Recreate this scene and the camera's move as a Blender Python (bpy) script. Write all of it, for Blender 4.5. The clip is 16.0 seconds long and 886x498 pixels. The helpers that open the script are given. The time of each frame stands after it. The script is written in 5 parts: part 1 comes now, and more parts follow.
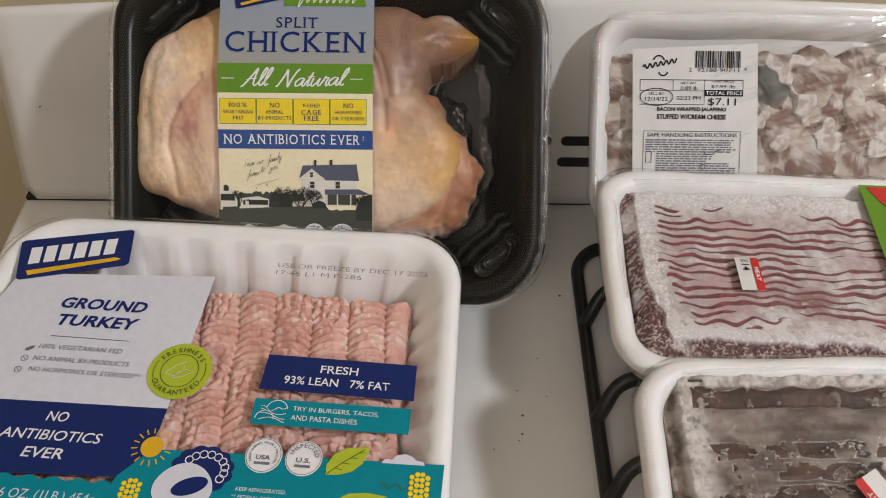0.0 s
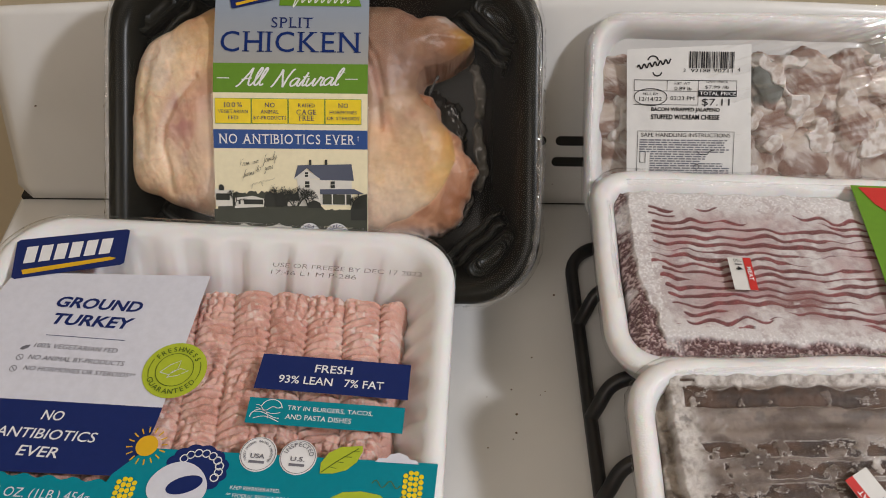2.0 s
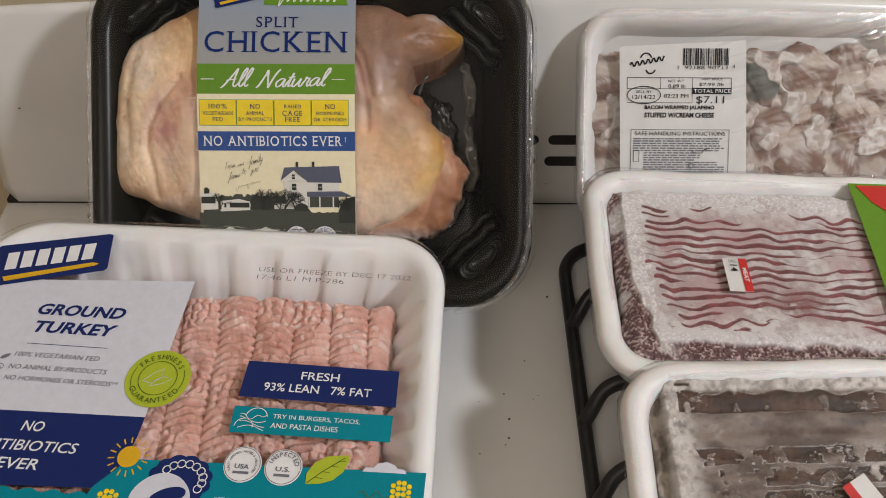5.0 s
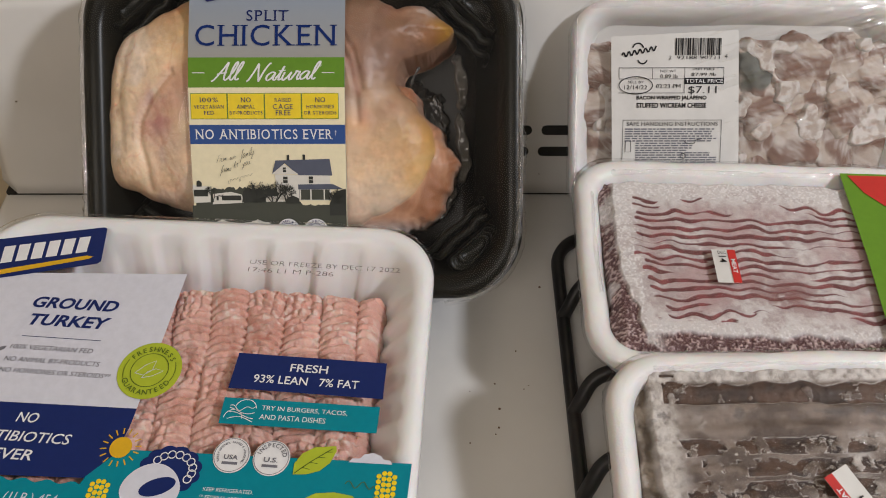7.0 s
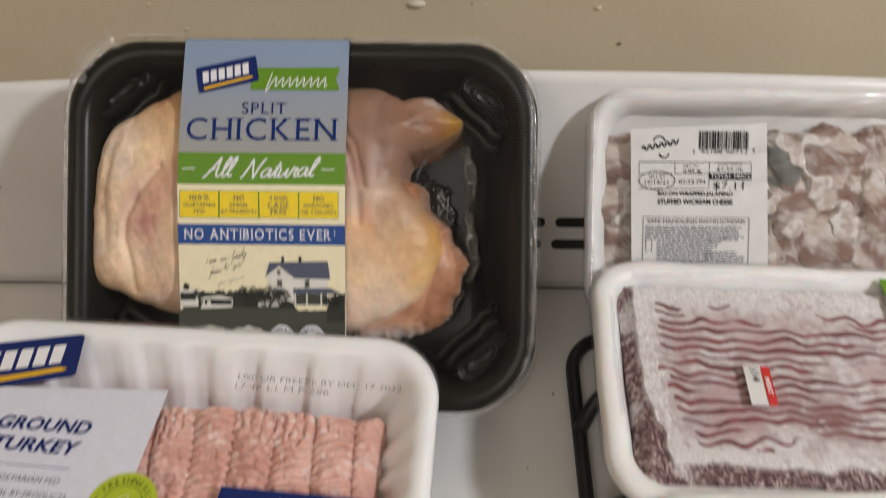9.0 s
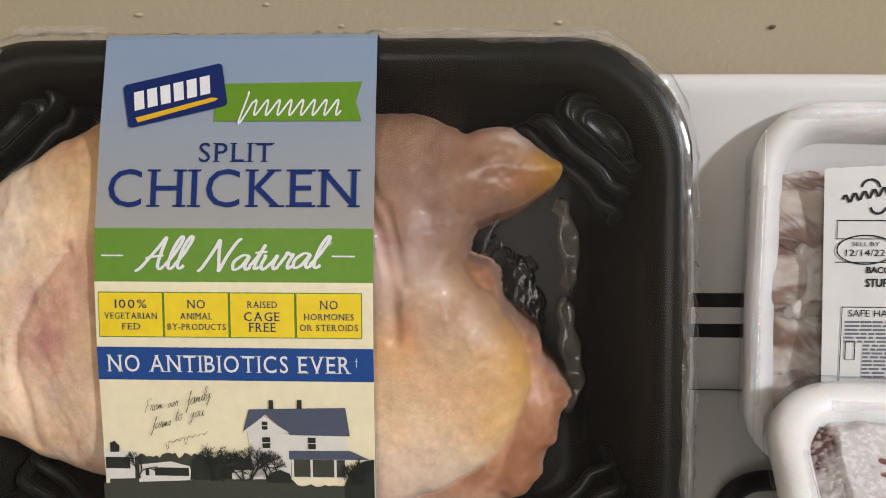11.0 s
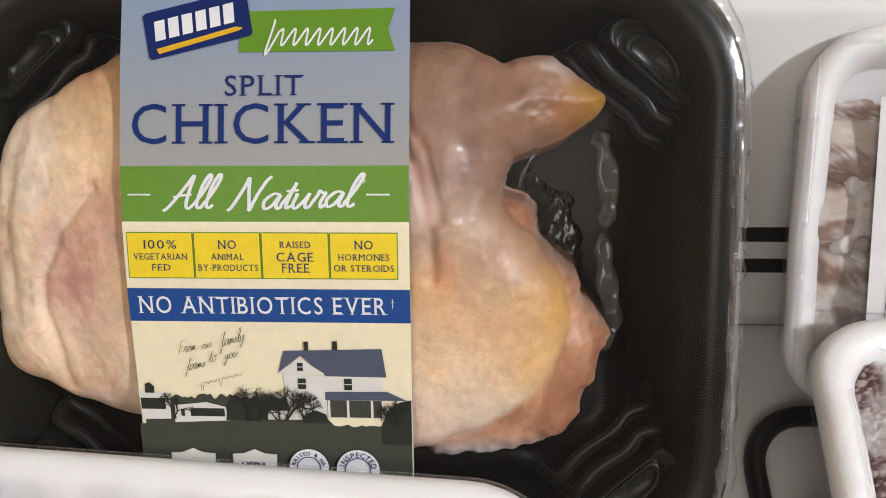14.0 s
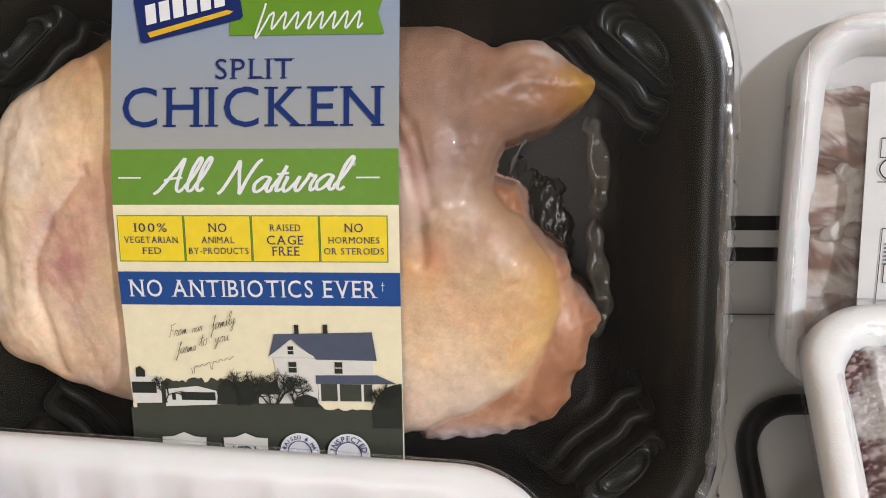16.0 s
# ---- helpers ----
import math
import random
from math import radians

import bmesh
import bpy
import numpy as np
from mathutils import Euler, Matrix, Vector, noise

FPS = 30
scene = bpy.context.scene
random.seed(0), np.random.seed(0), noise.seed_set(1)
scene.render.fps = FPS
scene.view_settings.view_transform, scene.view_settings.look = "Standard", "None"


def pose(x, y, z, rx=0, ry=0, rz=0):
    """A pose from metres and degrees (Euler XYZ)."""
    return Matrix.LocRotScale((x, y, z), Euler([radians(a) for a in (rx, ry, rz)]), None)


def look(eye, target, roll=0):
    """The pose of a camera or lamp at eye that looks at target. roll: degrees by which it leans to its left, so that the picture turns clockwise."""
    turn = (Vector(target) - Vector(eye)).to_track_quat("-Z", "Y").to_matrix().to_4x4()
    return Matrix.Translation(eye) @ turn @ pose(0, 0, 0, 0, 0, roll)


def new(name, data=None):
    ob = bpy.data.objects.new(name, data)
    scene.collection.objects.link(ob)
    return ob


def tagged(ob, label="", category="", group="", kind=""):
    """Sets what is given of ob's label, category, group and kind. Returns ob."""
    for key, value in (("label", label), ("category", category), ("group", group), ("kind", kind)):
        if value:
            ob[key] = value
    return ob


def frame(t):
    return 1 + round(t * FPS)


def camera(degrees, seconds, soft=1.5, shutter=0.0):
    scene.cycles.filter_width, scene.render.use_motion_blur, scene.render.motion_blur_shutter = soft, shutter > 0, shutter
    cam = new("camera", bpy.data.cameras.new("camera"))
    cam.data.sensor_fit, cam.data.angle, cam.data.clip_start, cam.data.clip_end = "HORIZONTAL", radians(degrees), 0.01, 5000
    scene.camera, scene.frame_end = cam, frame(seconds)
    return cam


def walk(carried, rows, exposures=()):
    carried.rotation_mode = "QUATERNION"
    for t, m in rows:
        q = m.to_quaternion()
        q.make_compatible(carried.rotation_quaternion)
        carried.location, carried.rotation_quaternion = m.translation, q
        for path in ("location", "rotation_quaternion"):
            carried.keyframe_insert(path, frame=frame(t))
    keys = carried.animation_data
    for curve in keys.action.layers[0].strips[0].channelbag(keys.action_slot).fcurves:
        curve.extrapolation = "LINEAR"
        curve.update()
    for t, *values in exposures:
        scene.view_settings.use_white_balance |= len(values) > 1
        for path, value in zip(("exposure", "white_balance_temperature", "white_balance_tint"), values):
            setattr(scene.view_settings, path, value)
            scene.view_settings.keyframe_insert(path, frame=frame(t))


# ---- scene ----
cam = camera(59.9, 16.0, 0.95, 0.5)
PATH = [
    (0, (0.01442, -0.38399, 1.32422), (0.01793, 0.25883, 0.55821), 0.742),
    (0.5, (0.01579, -0.38346, 1.32474), (0.01837, 0.25991, 0.55920), 0.699),
    (1, (0.01387, -0.38430, 1.32497), (0.01861, 0.25784, 0.55840), 0.907),
    (1.5, (0.01536, -0.38595, 1.32667), (0.02139, 0.25593, 0.55990), 0.983),
    (2, (0.01594, -0.38452, 1.32613), (0.02313, 0.25653, 0.55866), 1.044),
    (2.5, (0.01580, -0.38266, 1.32592), (0.02284, 0.25786, 0.55801), 1.033),
    (3, (0.01588, -0.38234, 1.32481), (0.02268, 0.25787, 0.55664), 0.973),
    (3.5, (0.01570, -0.38193, 1.32423), (0.02402, 0.25755, 0.55547), 1.129),
    (4, (0.01668, -0.38064, 1.32418), (0.02588, 0.25833, 0.55500), 1.078),
    (4.5, (0.01899, -0.37816, 1.32188), (0.02837, 0.26129, 0.55311), 0.834),
    (7, (0.03324, -0.37528, 1.32773), (0.02723, 0.24608, 0.54423), -0.461),
    (7.5, (0.03615, -0.37336, 1.32829), (0.02691, 0.25168, 0.54775), -0.680),
    (8, (0.04006, -0.35491, 1.31974), (0.02982, 0.26822, 0.53769), -0.786),
    (8.5, (0.03347, -0.35420, 1.31589), (0.01737, 0.26935, 0.53428), -0.790),
    (9, (0.03266, -0.32722, 1.32307), (0.01811, 0.33926, 0.57769), -0.373),
    (9.2, (0.02952, -0.30121, 1.32469), (0.00795, 0.37161, 0.58520), -0.377),
    (9.5, (0.02121, -0.26774, 1.29226), (-0.00130, 0.41247, 0.55958), -0.560),
    (10, (0.00504, -0.22148, 1.25193), (-0.02790, 0.42422, 0.48905), -1.295),
    (10.2, (0.00573, -0.20904, 1.24541), (-0.02720, 0.44072, 0.48598), -1.639),
    (12.5, (0.00680, -0.16496, 1.23095), (-0.04538, 0.41751, 0.41977), -4.128),
    (13, (0.00067, -0.16617, 1.23113), (-0.04659, 0.40369, 0.41075), -3.742),
    (13.5, (0.00118, -0.16907, 1.22870), (-0.05602, 0.39971, 0.40821), -4.597),
    (14, (-0.00154, -0.16980, 1.23027), (-0.05863, 0.39104, 0.40431), -4.573),
    (14.5, (-0.00020, -0.17036, 1.22994), (-0.05497, 0.38925, 0.40300), -4.406),
    (15, (-0.00164, -0.17013, 1.22720), (-0.05175, 0.39017, 0.40043), -3.985),
    (15.5, (0.00068, -0.17228, 1.22863), (-0.05902, 0.39009, 0.40391), -4.738),
    (16, (0.00139, -0.17512, 1.22718), (-0.05486, 0.38904, 0.40343), -4.495),
]
walk(cam, [(t, look(eye, target, roll)) for t, eye, target, roll in PATH],
     exposures=[(0.0, 0.0, 6420, 10), (8.5, -0.04, 6420, 10), (9.4, 0.18, 6400, 9), (9.9, 0.14, 6400, 9), (10.2, 0.18, 6350, 9), (12.5, 0.45, 6120, 10), (16.0, 0.45, 6120, 10)])

# ---- light ----
world = bpy.data.worlds.new("kitchen_air")
scene.world = world
world.use_nodes = True
world.node_tree.nodes["Background"].inputs["Color"].default_value = (0.9, 0.78, 0.66, 1)
world.node_tree.nodes["Background"].inputs["Strength"].default_value = 0.02


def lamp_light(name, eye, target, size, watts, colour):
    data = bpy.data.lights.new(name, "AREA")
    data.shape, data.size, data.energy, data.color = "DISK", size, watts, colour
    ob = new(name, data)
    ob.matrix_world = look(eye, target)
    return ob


lamp_light("ceiling_bulb", (1.42, -0.62, 2.36), (0.05, -0.05, 0.95), 0.18, 21.8, (0.96, 0.96, 1.0))
# Added warm fill with no known fitting; it lifts the shaded sides.
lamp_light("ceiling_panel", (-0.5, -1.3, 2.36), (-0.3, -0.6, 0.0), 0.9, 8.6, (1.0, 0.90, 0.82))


# ---- materials ----
def nodes_of(name):
    m = bpy.data.materials.new(name)
    m.use_nodes = True
    t = m.node_tree
    return m, t, t.nodes["Principled BSDF"]


def texco(t, kind="Object"):
    return t.nodes.new("ShaderNodeTexCoord").outputs[kind]


def noise_node(t, scale, detail=4.0, rough=0.55, vec=None):
    n = t.nodes.new("ShaderNodeTexNoise")
    n.inputs["Scale"].default_value, n.inputs["Detail"].default_value, n.inputs["Roughness"].default_value = scale, detail, rough
    t.links.new(vec if vec is not None else texco(t), n.inputs["Vector"])
    return n.outputs["Fac"]


def ramp(t, fac, stops):
    r = t.nodes.new("ShaderNodeValToRGB")
    e = r.color_ramp.elements
    while len(e) < len(stops):
        e.new(0.5)
    for el, (p, c) in zip(e, stops):
        el.position, el.color = p, (*c, 1)
    t.links.new(fac, r.inputs["Fac"])
    return r.outputs["Color"]


def bump(t, p, height, strength, dist):
    b = t.nodes.new("ShaderNodeBump")
    b.inputs["Strength"].default_value, b.inputs["Distance"].default_value = strength, dist
    t.links.new(height, b.inputs["Height"])
    t.links.new(b.outputs["Normal"], p.inputs["Normal"])
    return b


def surface(name, a, b, rough, scale=30.0, grain=900.0, bump_mm=0.05, metal=0.0, sss=0.0, coat=0.0, strength=0.5, low=0.35, high=0.65):
    """A surface of two near colours in soft patches, with fine relief and uneven gloss."""
    m, t, p = nodes_of(name)
    big = noise_node(t, scale)
    t.links.new(ramp(t, big, [(low, a), (high, b)]), p.inputs["Base Color"])
    fine = noise_node(t, grain, 3)
    r = t.nodes.new("ShaderNodeMapRange")
    r.inputs["To Min"].default_value, r.inputs["To Max"].default_value = max(rough - 0.06, 0.02), min(rough + 0.08, 1)
    t.links.new(big, r.inputs["Value"])
    t.links.new(r.outputs["Result"], p.inputs["Roughness"])
    p.inputs["Metallic"].default_value, p.inputs["Coat Weight"].default_value = metal, coat
    p.inputs["Subsurface Weight"].default_value, p.inputs["Subsurface Scale"].default_value = sss, 0.006
    bump(t, p, fine, strength, bump_mm / 1000)
    return m


def vertex_painted(name, rough=0.45, grain=1200.0, bump_mm=0.2, sss=0.15, coat=0.0, strength=0.6):
    """Takes its pigment from the mesh attribute "pigment", broken up by fine grain."""
    m, t, p = nodes_of(name)
    at = t.nodes.new("ShaderNodeAttribute")
    at.attribute_name = "pigment"
    fine = noise_node(t, grain, 5, 0.7)
    mix = t.nodes.new("ShaderNodeMixRGB")
    mix.blend_type, mix.inputs["Fac"].default_value = "OVERLAY", 0.35
    t.links.new(at.outputs["Color"], mix.inputs["Color1"])
    t.links.new(ramp(t, fine, [(0.25, (0.25, 0.25, 0.25)), (0.75, (0.78, 0.78, 0.78))]), mix.inputs["Color2"])
    t.links.new(mix.outputs["Color"], p.inputs["Base Color"])
    p.inputs["Roughness"].default_value, p.inputs["Coat Weight"].default_value = rough, coat
    p.inputs["Subsurface Weight"].default_value, p.inputs["Subsurface Scale"].default_value = sss, 0.005
    p.inputs["Subsurface Radius"].default_value = (1.0, 0.4, 0.25)
    bump(t, p, fine, strength, bump_mm / 1000)
    return m


def print_ink(name, colour, rough=0.38):
    m, t, p = nodes_of(name)
    n = noise_node(t, 260, 3)
    dark = tuple(v * 0.93 for v in colour)
    t.links.new(ramp(t, n, [(0.3, dark), (0.7, colour)]), p.inputs["Base Color"])
    p.inputs["Roughness"].default_value, p.inputs["Specular IOR Level"].default_value = rough, 0.22
    return m


def cling_film(name, gloss=0.10, wrinkle=0.4, scale=55.0, haze=0.03, stretch=(1.0, 3.0, 1.0)):
    """Clear wrap: lets nearly all light through, with a thin gloss that follows its creases."""
    m, t, p = nodes_of(name)
    out = t.nodes["Material Output"]
    t.nodes.remove(p)
    clear, shine, veil = t.nodes.new("ShaderNodeBsdfTransparent"), t.nodes.new("ShaderNodeBsdfGlossy"), t.nodes.new("ShaderNodeBsdfDiffuse")
    shine.inputs["Roughness"].default_value = 0.07
    veil.inputs["Color"].default_value = (0.85, 0.85, 0.85, 1)
    mp = t.nodes.new("ShaderNodeMapping")
    mp.inputs["Scale"].default_value = stretch
    t.links.new(texco(t), mp.inputs["Vector"])
    n = noise_node(t, scale, 5, 0.6, mp.outputs["Vector"])
    b = t.nodes.new("ShaderNodeBump")
    b.inputs["Strength"].default_value, b.inputs["Distance"].default_value = wrinkle, 0.002
    t.links.new(n, b.inputs["Height"])
    f = t.nodes.new("ShaderNodeLayerWeight")
    f.inputs["Blend"].default_value = 0.35
    for s in (shine, f):
        t.links.new(b.outputs["Normal"], s.inputs["Normal"])
    power = t.nodes.new("ShaderNodeMath")
    power.operation, power.inputs[1].default_value = "POWER", 4.0
    t.links.new(f.outputs["Facing"], power.inputs[0])
    add = t.nodes.new("ShaderNodeMath")
    add.operation, add.inputs[1].default_value = "ADD", gloss
    add.use_clamp = True
    t.links.new(power.outputs[0], add.inputs[0])
    one, two = t.nodes.new("ShaderNodeMixShader"), t.nodes.new("ShaderNodeMixShader")
    one.inputs["Fac"].default_value = haze
    t.links.new(clear.outputs[0], one.inputs[1]), t.links.new(veil.outputs[0], one.inputs[2])
    t.links.new(add.outputs[0], two.inputs["Fac"])
    t.links.new(one.outputs[0], two.inputs[1]), t.links.new(shine.outputs[0], two.inputs[2])
    t.links.new(two.outputs[0], out.inputs["Surface"])
    return m


ENAMEL = surface("white_enamel", (0.70, 0.69, 0.67), (0.76, 0.75, 0.73), 0.22, 9, 500, 0.03, strength=0.2)
PAINT = surface("beige_wall_paint", (0.63, 0.54, 0.385), (0.69, 0.60, 0.44), 0.7, 4, 260, 0.5, strength=0.5)
CEILING = surface("ceiling_paint", (0.76, 0.74, 0.70), (0.8, 0.78, 0.75), 0.8, 4, 200, 0.4)
FLOORING = surface("vinyl_floor", (0.30, 0.24, 0.18), (0.38, 0.31, 0.24), 0.45, 6, 150, 0.2)
IRON = surface("black_enamel_iron", (0.012, 0.012, 0.013), (0.022, 0.021, 0.021), 0.42, 60, 900, 0.1, strength=0.5)
DARK = surface("dark_gap", (0.012, 0.011, 0.010), (0.02, 0.018, 0.016), 0.7, 60)
PLASTIC_WHITE = surface("white_tray_plastic", (0.81, 0.81, 0.815), (0.85, 0.85, 0.855), 0.30, 40, 700, 0.03, sss=0.15, strength=0.25)
FOAM = surface("white_foam", (0.76, 0.75, 0.745), (0.83, 0.82, 0.815), 0.34, 60, 1050, 0.30, sss=0.25, coat=0.35, strength=1.0)
PLASTIC_BLACK = surface("black_tray_plastic", (0.0060, 0.0060, 0.0044), (0.0100, 0.0100, 0.0075), 0.32, 30, 300, 0.03, strength=0.08)
PLASTIC_BLACK.node_tree.nodes["Principled BSDF"].inputs["Specular IOR Level"].default_value = 0.22
FILM = cling_film("tight_film", 0.035, 0.18, 40, 0.012)
FILM_CHICKEN = cling_film("chicken_film", 0.022, 0.14, 18, 0.005)
FILM_FROST = cling_film("damp_film", 0.018, 0.6, 130, 0.004, (1.0, 1.6, 1.0))
FILM_EDGE = cling_film("bunched_film", 0.16, 1.0, 120, 0.10, (1.0, 1.0, 1.0))
FILM_LOOSE = cling_film("creased_film", 0.15, 0.22, 34, 0.05, (1.0, 5.0, 1.0))


# ---- mesh helpers ----
def link(name, me, material, parent=None, label="", smooth=True, m=None):
    if material:
        me.materials.append(material)
    if smooth:
        me.polygons.foreach_set("use_smooth", [True] * len(me.polygons))
    ob = new(name, me)
    if parent:
        ob.parent = parent
    if m is not None:
        ob.matrix_local = m
    if label:
        ob["label"] = label
    return ob


def from_data(name, verts, faces):
    me = bpy.data.meshes.new(name)
    me.from_pydata([tuple(map(float, v)) for v in verts], [], faces)
    me.update()
    return me


def part(name, bm, material, parent=None, label="", smooth=False, m=None):
    me = bpy.data.meshes.new(name)
    bmesh.ops.recalc_face_normals(bm, faces=bm.faces[:])
    bm.to_mesh(me)
    bm.free()
    return link(name, me, material, parent, label, smooth, m)


def box(x0, y0, z0, x1, y1, z1, bevel=0.0, segments=2):
    bm = bmesh.new()
    bmesh.ops.create_cube(bm, size=1.0)
    for v in bm.verts:
        v.co = Vector(((x0 + x1) / 2 + v.co.x * (x1 - x0), (y0 + y1) / 2 + v.co.y * (y1 - y0), (z0 + z1) / 2 + v.co.z * (z1 - z0)))
    if bevel:
        bmesh.ops.bevel(bm, geom=bm.edges[:], offset=bevel, segments=segments, affect="EDGES", profile=0.5)
    return bm


def empty(name, m, label, category, group=""):
    ob = new(name)
    ob.matrix_world = m
    ob.empty_display_size = 0.02
    return tagged(ob, label, category, group)


def round_rect(w, h, r, n=10, per_side=18):
    """Points round a rectangle with rounded corners, anticlockwise from the lower right."""
    out = []
    r = max(min(r, w / 2 - 1e-4, h / 2 - 1e-4), 1e-4)
    for k, (cx, cy) in enumerate(((w / 2 - r, -h / 2 + r), (w / 2 - r, h / 2 - r), (-w / 2 + r, h / 2 - r), (-w / 2 + r, -h / 2 + r))):
        a0 = -math.pi / 2 + k * math.pi / 2
        for i in range(n + 1):
            a = a0 + i / n * math.pi / 2
            out.append((cx + r * math.cos(a), cy + r * math.sin(a)))
        a1 = a0 + math.pi / 2
        here = (cx + r * math.cos(a1), cy + r * math.sin(a1))
        nx, ny = ((w / 2 - r, h / 2 - r), (-w / 2 + r, h / 2 - r), (-w / 2 + r, -h / 2 + r), (w / 2 - r, -h / 2 + r))[k]
        there = (nx + r * math.cos(a1), ny + r * math.sin(a1))
        for i in range(1, per_side):
            f = i / per_side
            out.append((here[0] + (there[0] - here[0]) * f, here[1] + (there[1] - here[1]) * f))
    return out


def loft(name, rings, close_first=True, close_last=True):
    n = len(rings[0])
    verts = [p for r in rings for p in r]
    faces = [(k * n + i, k * n + (i + 1) % n, (k + 1) * n + (i + 1) % n, (k + 1) * n + i) for k in range(len(rings) - 1) for i in range(n)]
    if close_first:
        faces.append(tuple(reversed(range(n))))
    if close_last:
        faces.append(tuple((len(rings) - 1) * n + i for i in range(n)))
    return from_data(name, verts, faces)


def tray_mesh(name, w, h, r, depth, rim, thick, flare, flute=0.0, count=0, per_side=18, wobble=0.0):
    """A packing tray whose rim's crown lies at z = 0: rolled rim, sloping walls inside and out, a floor with rounded edges."""
    def ring(inset, z, push=0.0):
        pts = round_rect(w - 2 * inset, h - 2 * inset, r - inset * 0.75, 10, per_side)
        out = []
        for i, (x, y) in enumerate(pts):
            s = 0.0
            if push and count:
                s = push * (0.5 + 0.5 * math.tanh(4.5 * math.cos(2 * math.pi * count * i / len(pts))))
            k = 1 - s / max(math.hypot(x, y), 0.02)
            j = wobble * noise.noise(Vector((x * 25, y * 25, z * 30)))
            out.append((x * k + j, y * k + j, z + j * 0.8))
        return out
    e = rim * 0.28
    prof = [(flare + e + 0.004, -depth, 0), (flare + e, -depth + 0.002, 0), (rim * 0.8, -rim * 0.9, 0), (rim * 0.15, -rim * 0.75, 0), (0, -rim * 0.5, 0),
            (rim * 0.06, -e * 0.6, 0), (e, -0.0004, 0), (rim * 0.5, 0, 0), (rim * 0.8, -0.0010, 0), (rim, -0.0035, 0.2), (rim + flare * 0.15, -depth * 0.18, 0.8),
            (rim + flare * 0.55, -depth * 0.55, 1.0), (rim + flare * 0.8, -depth * 0.82, 0.8), (rim + flare * 0.95, -depth + thick + 0.002, 0.4), (rim + flare + 0.007, -depth + thick, 0)]
    return loft(name, [ring(i, z, flute * f) for i, z, f in prof])


def film_mesh(name, w, h, r, drop, sag=0.0, wave=0.0006, seed=0.0, crumple=0.0):
    """Wrap drawn over a rim and a little way down its outside."""
    rings = []
    for inset, z in ((0.0012, -drop), (-0.0006, -drop * 0.5), (-0.0004, -0.0012), (0.003, 0.0006)):
        ring = []
        for x, y in round_rect(w - 2 * inset, h - 2 * inset, r, 14, 60):
            j = crumple * noise.noise(Vector((x * 420, y * 420, z * 500 + seed))) if z < 0 else 0.0
            k = 1 + j / math.hypot(x, y)
            ring.append((x * k, y * k, z + wave * noise.noise(Vector((x * 90, y * 90, seed))) + 0.6 * crumple * noise.noise(Vector((x * 300, y * 300, seed + 5)))))
        rings.append(ring)
    for k in range(1, 15):
        f = 1 - k / 15
        ring = []
        for x, y in round_rect(w - 0.006, h - 0.006, r, 14, 60):
            d = 1 - f
            ring.append((x * f, y * f, 0.0008 - sag * min(1, d * 3) + wave * noise.noise(Vector((x * f * 60, y * f * 60, seed)))))
        rings.append(ring)
    return loft(name, rings, False, True)


def tube(name, pts, radius, sides=10, squash=1.0):
    """A rod along a line of points."""
    rings = []
    for i, p in enumerate(pts):
        a, b = Vector(pts[max(i - 1, 0)]), Vector(pts[min(i + 1, len(pts) - 1)])
        d = (b - a).normalized()
        side = d.cross(Vector((0, 0, 1)))
        side = side.normalized() if side.length > 1e-3 else Vector((1, 0, 0))
        up = side.cross(d)
        rings.append([Vector(p) + radius * (math.cos(q) * side + math.sin(q) * squash * up) for q in (2 * math.pi * k / sides for k in range(sides))])
    return loft(name, rings)


def smooth_line(pts, per=6):
    out = []
    for i in range(len(pts) - 1):
        p0, p1, p2, p3 = (Vector(pts[max(0, min(len(pts) - 1, i + k))]) for k in (-1, 0, 1, 2))
        for s in range(per):
            t = s / per
            out.append(0.5 * ((2 * p1) + (p2 - p0) * t + (2 * p0 - 5 * p1 + 4 * p2 - p3) * t * t + (3 * p1 - p0 - 3 * p2 + p3) * t ** 3))
    out.append(Vector(pts[-1]))
    return out


# ---- the room ----
TOP = 0.914          # cooktop
WALL_Y = 0.137
for n, a in (("floor", (-1.9, -2.7, -0.05, 2.3, WALL_Y, 0.0)), ("ceiling", (-1.9, -2.7, 2.44, 2.3, WALL_Y, 2.5))):
    tagged(part(n, box(*a), FLOORING if n == "floor" else CEILING), "brown vinyl kitchen floor" if n == "floor" else "plain white painted kitchen ceiling", n, kind="structure")
for n, a in (("wall_north", (-1.9, WALL_Y, -0.05, 2.3, WALL_Y + 0.1, 2.5)), ("wall_south", (-1.9, -2.8, -0.05, 2.3, -2.7, 2.5)),
             ("wall_west", (-2.0, -2.8, -0.05, -1.9, WALL_Y + 0.1, 2.5)), ("wall_east", (2.3, -2.8, -0.05, 2.4, WALL_Y + 0.1, 2.5))):
    tagged(part(n, box(*a), PAINT), "beige painted plaster wall with small chips", "wall", kind="structure")

# ---- the range ----
X0, X1 = -0.292, 0.476
stove = empty("gas_range", pose(0, 0, 0), "white enamel gas range with a sloping back panel", "stove")
part("body", box(X0 + 0.004, -0.60, 0.03, X1 - 0.004, 0.07, TOP - 0.03, 0.006), ENAMEL, stove)
part("cooktop", box(X0, -0.62, TOP - 0.03, X1, 0.060, TOP, 0.006, 3), ENAMEL, stove, "white enamel cooktop with small food specks", True)


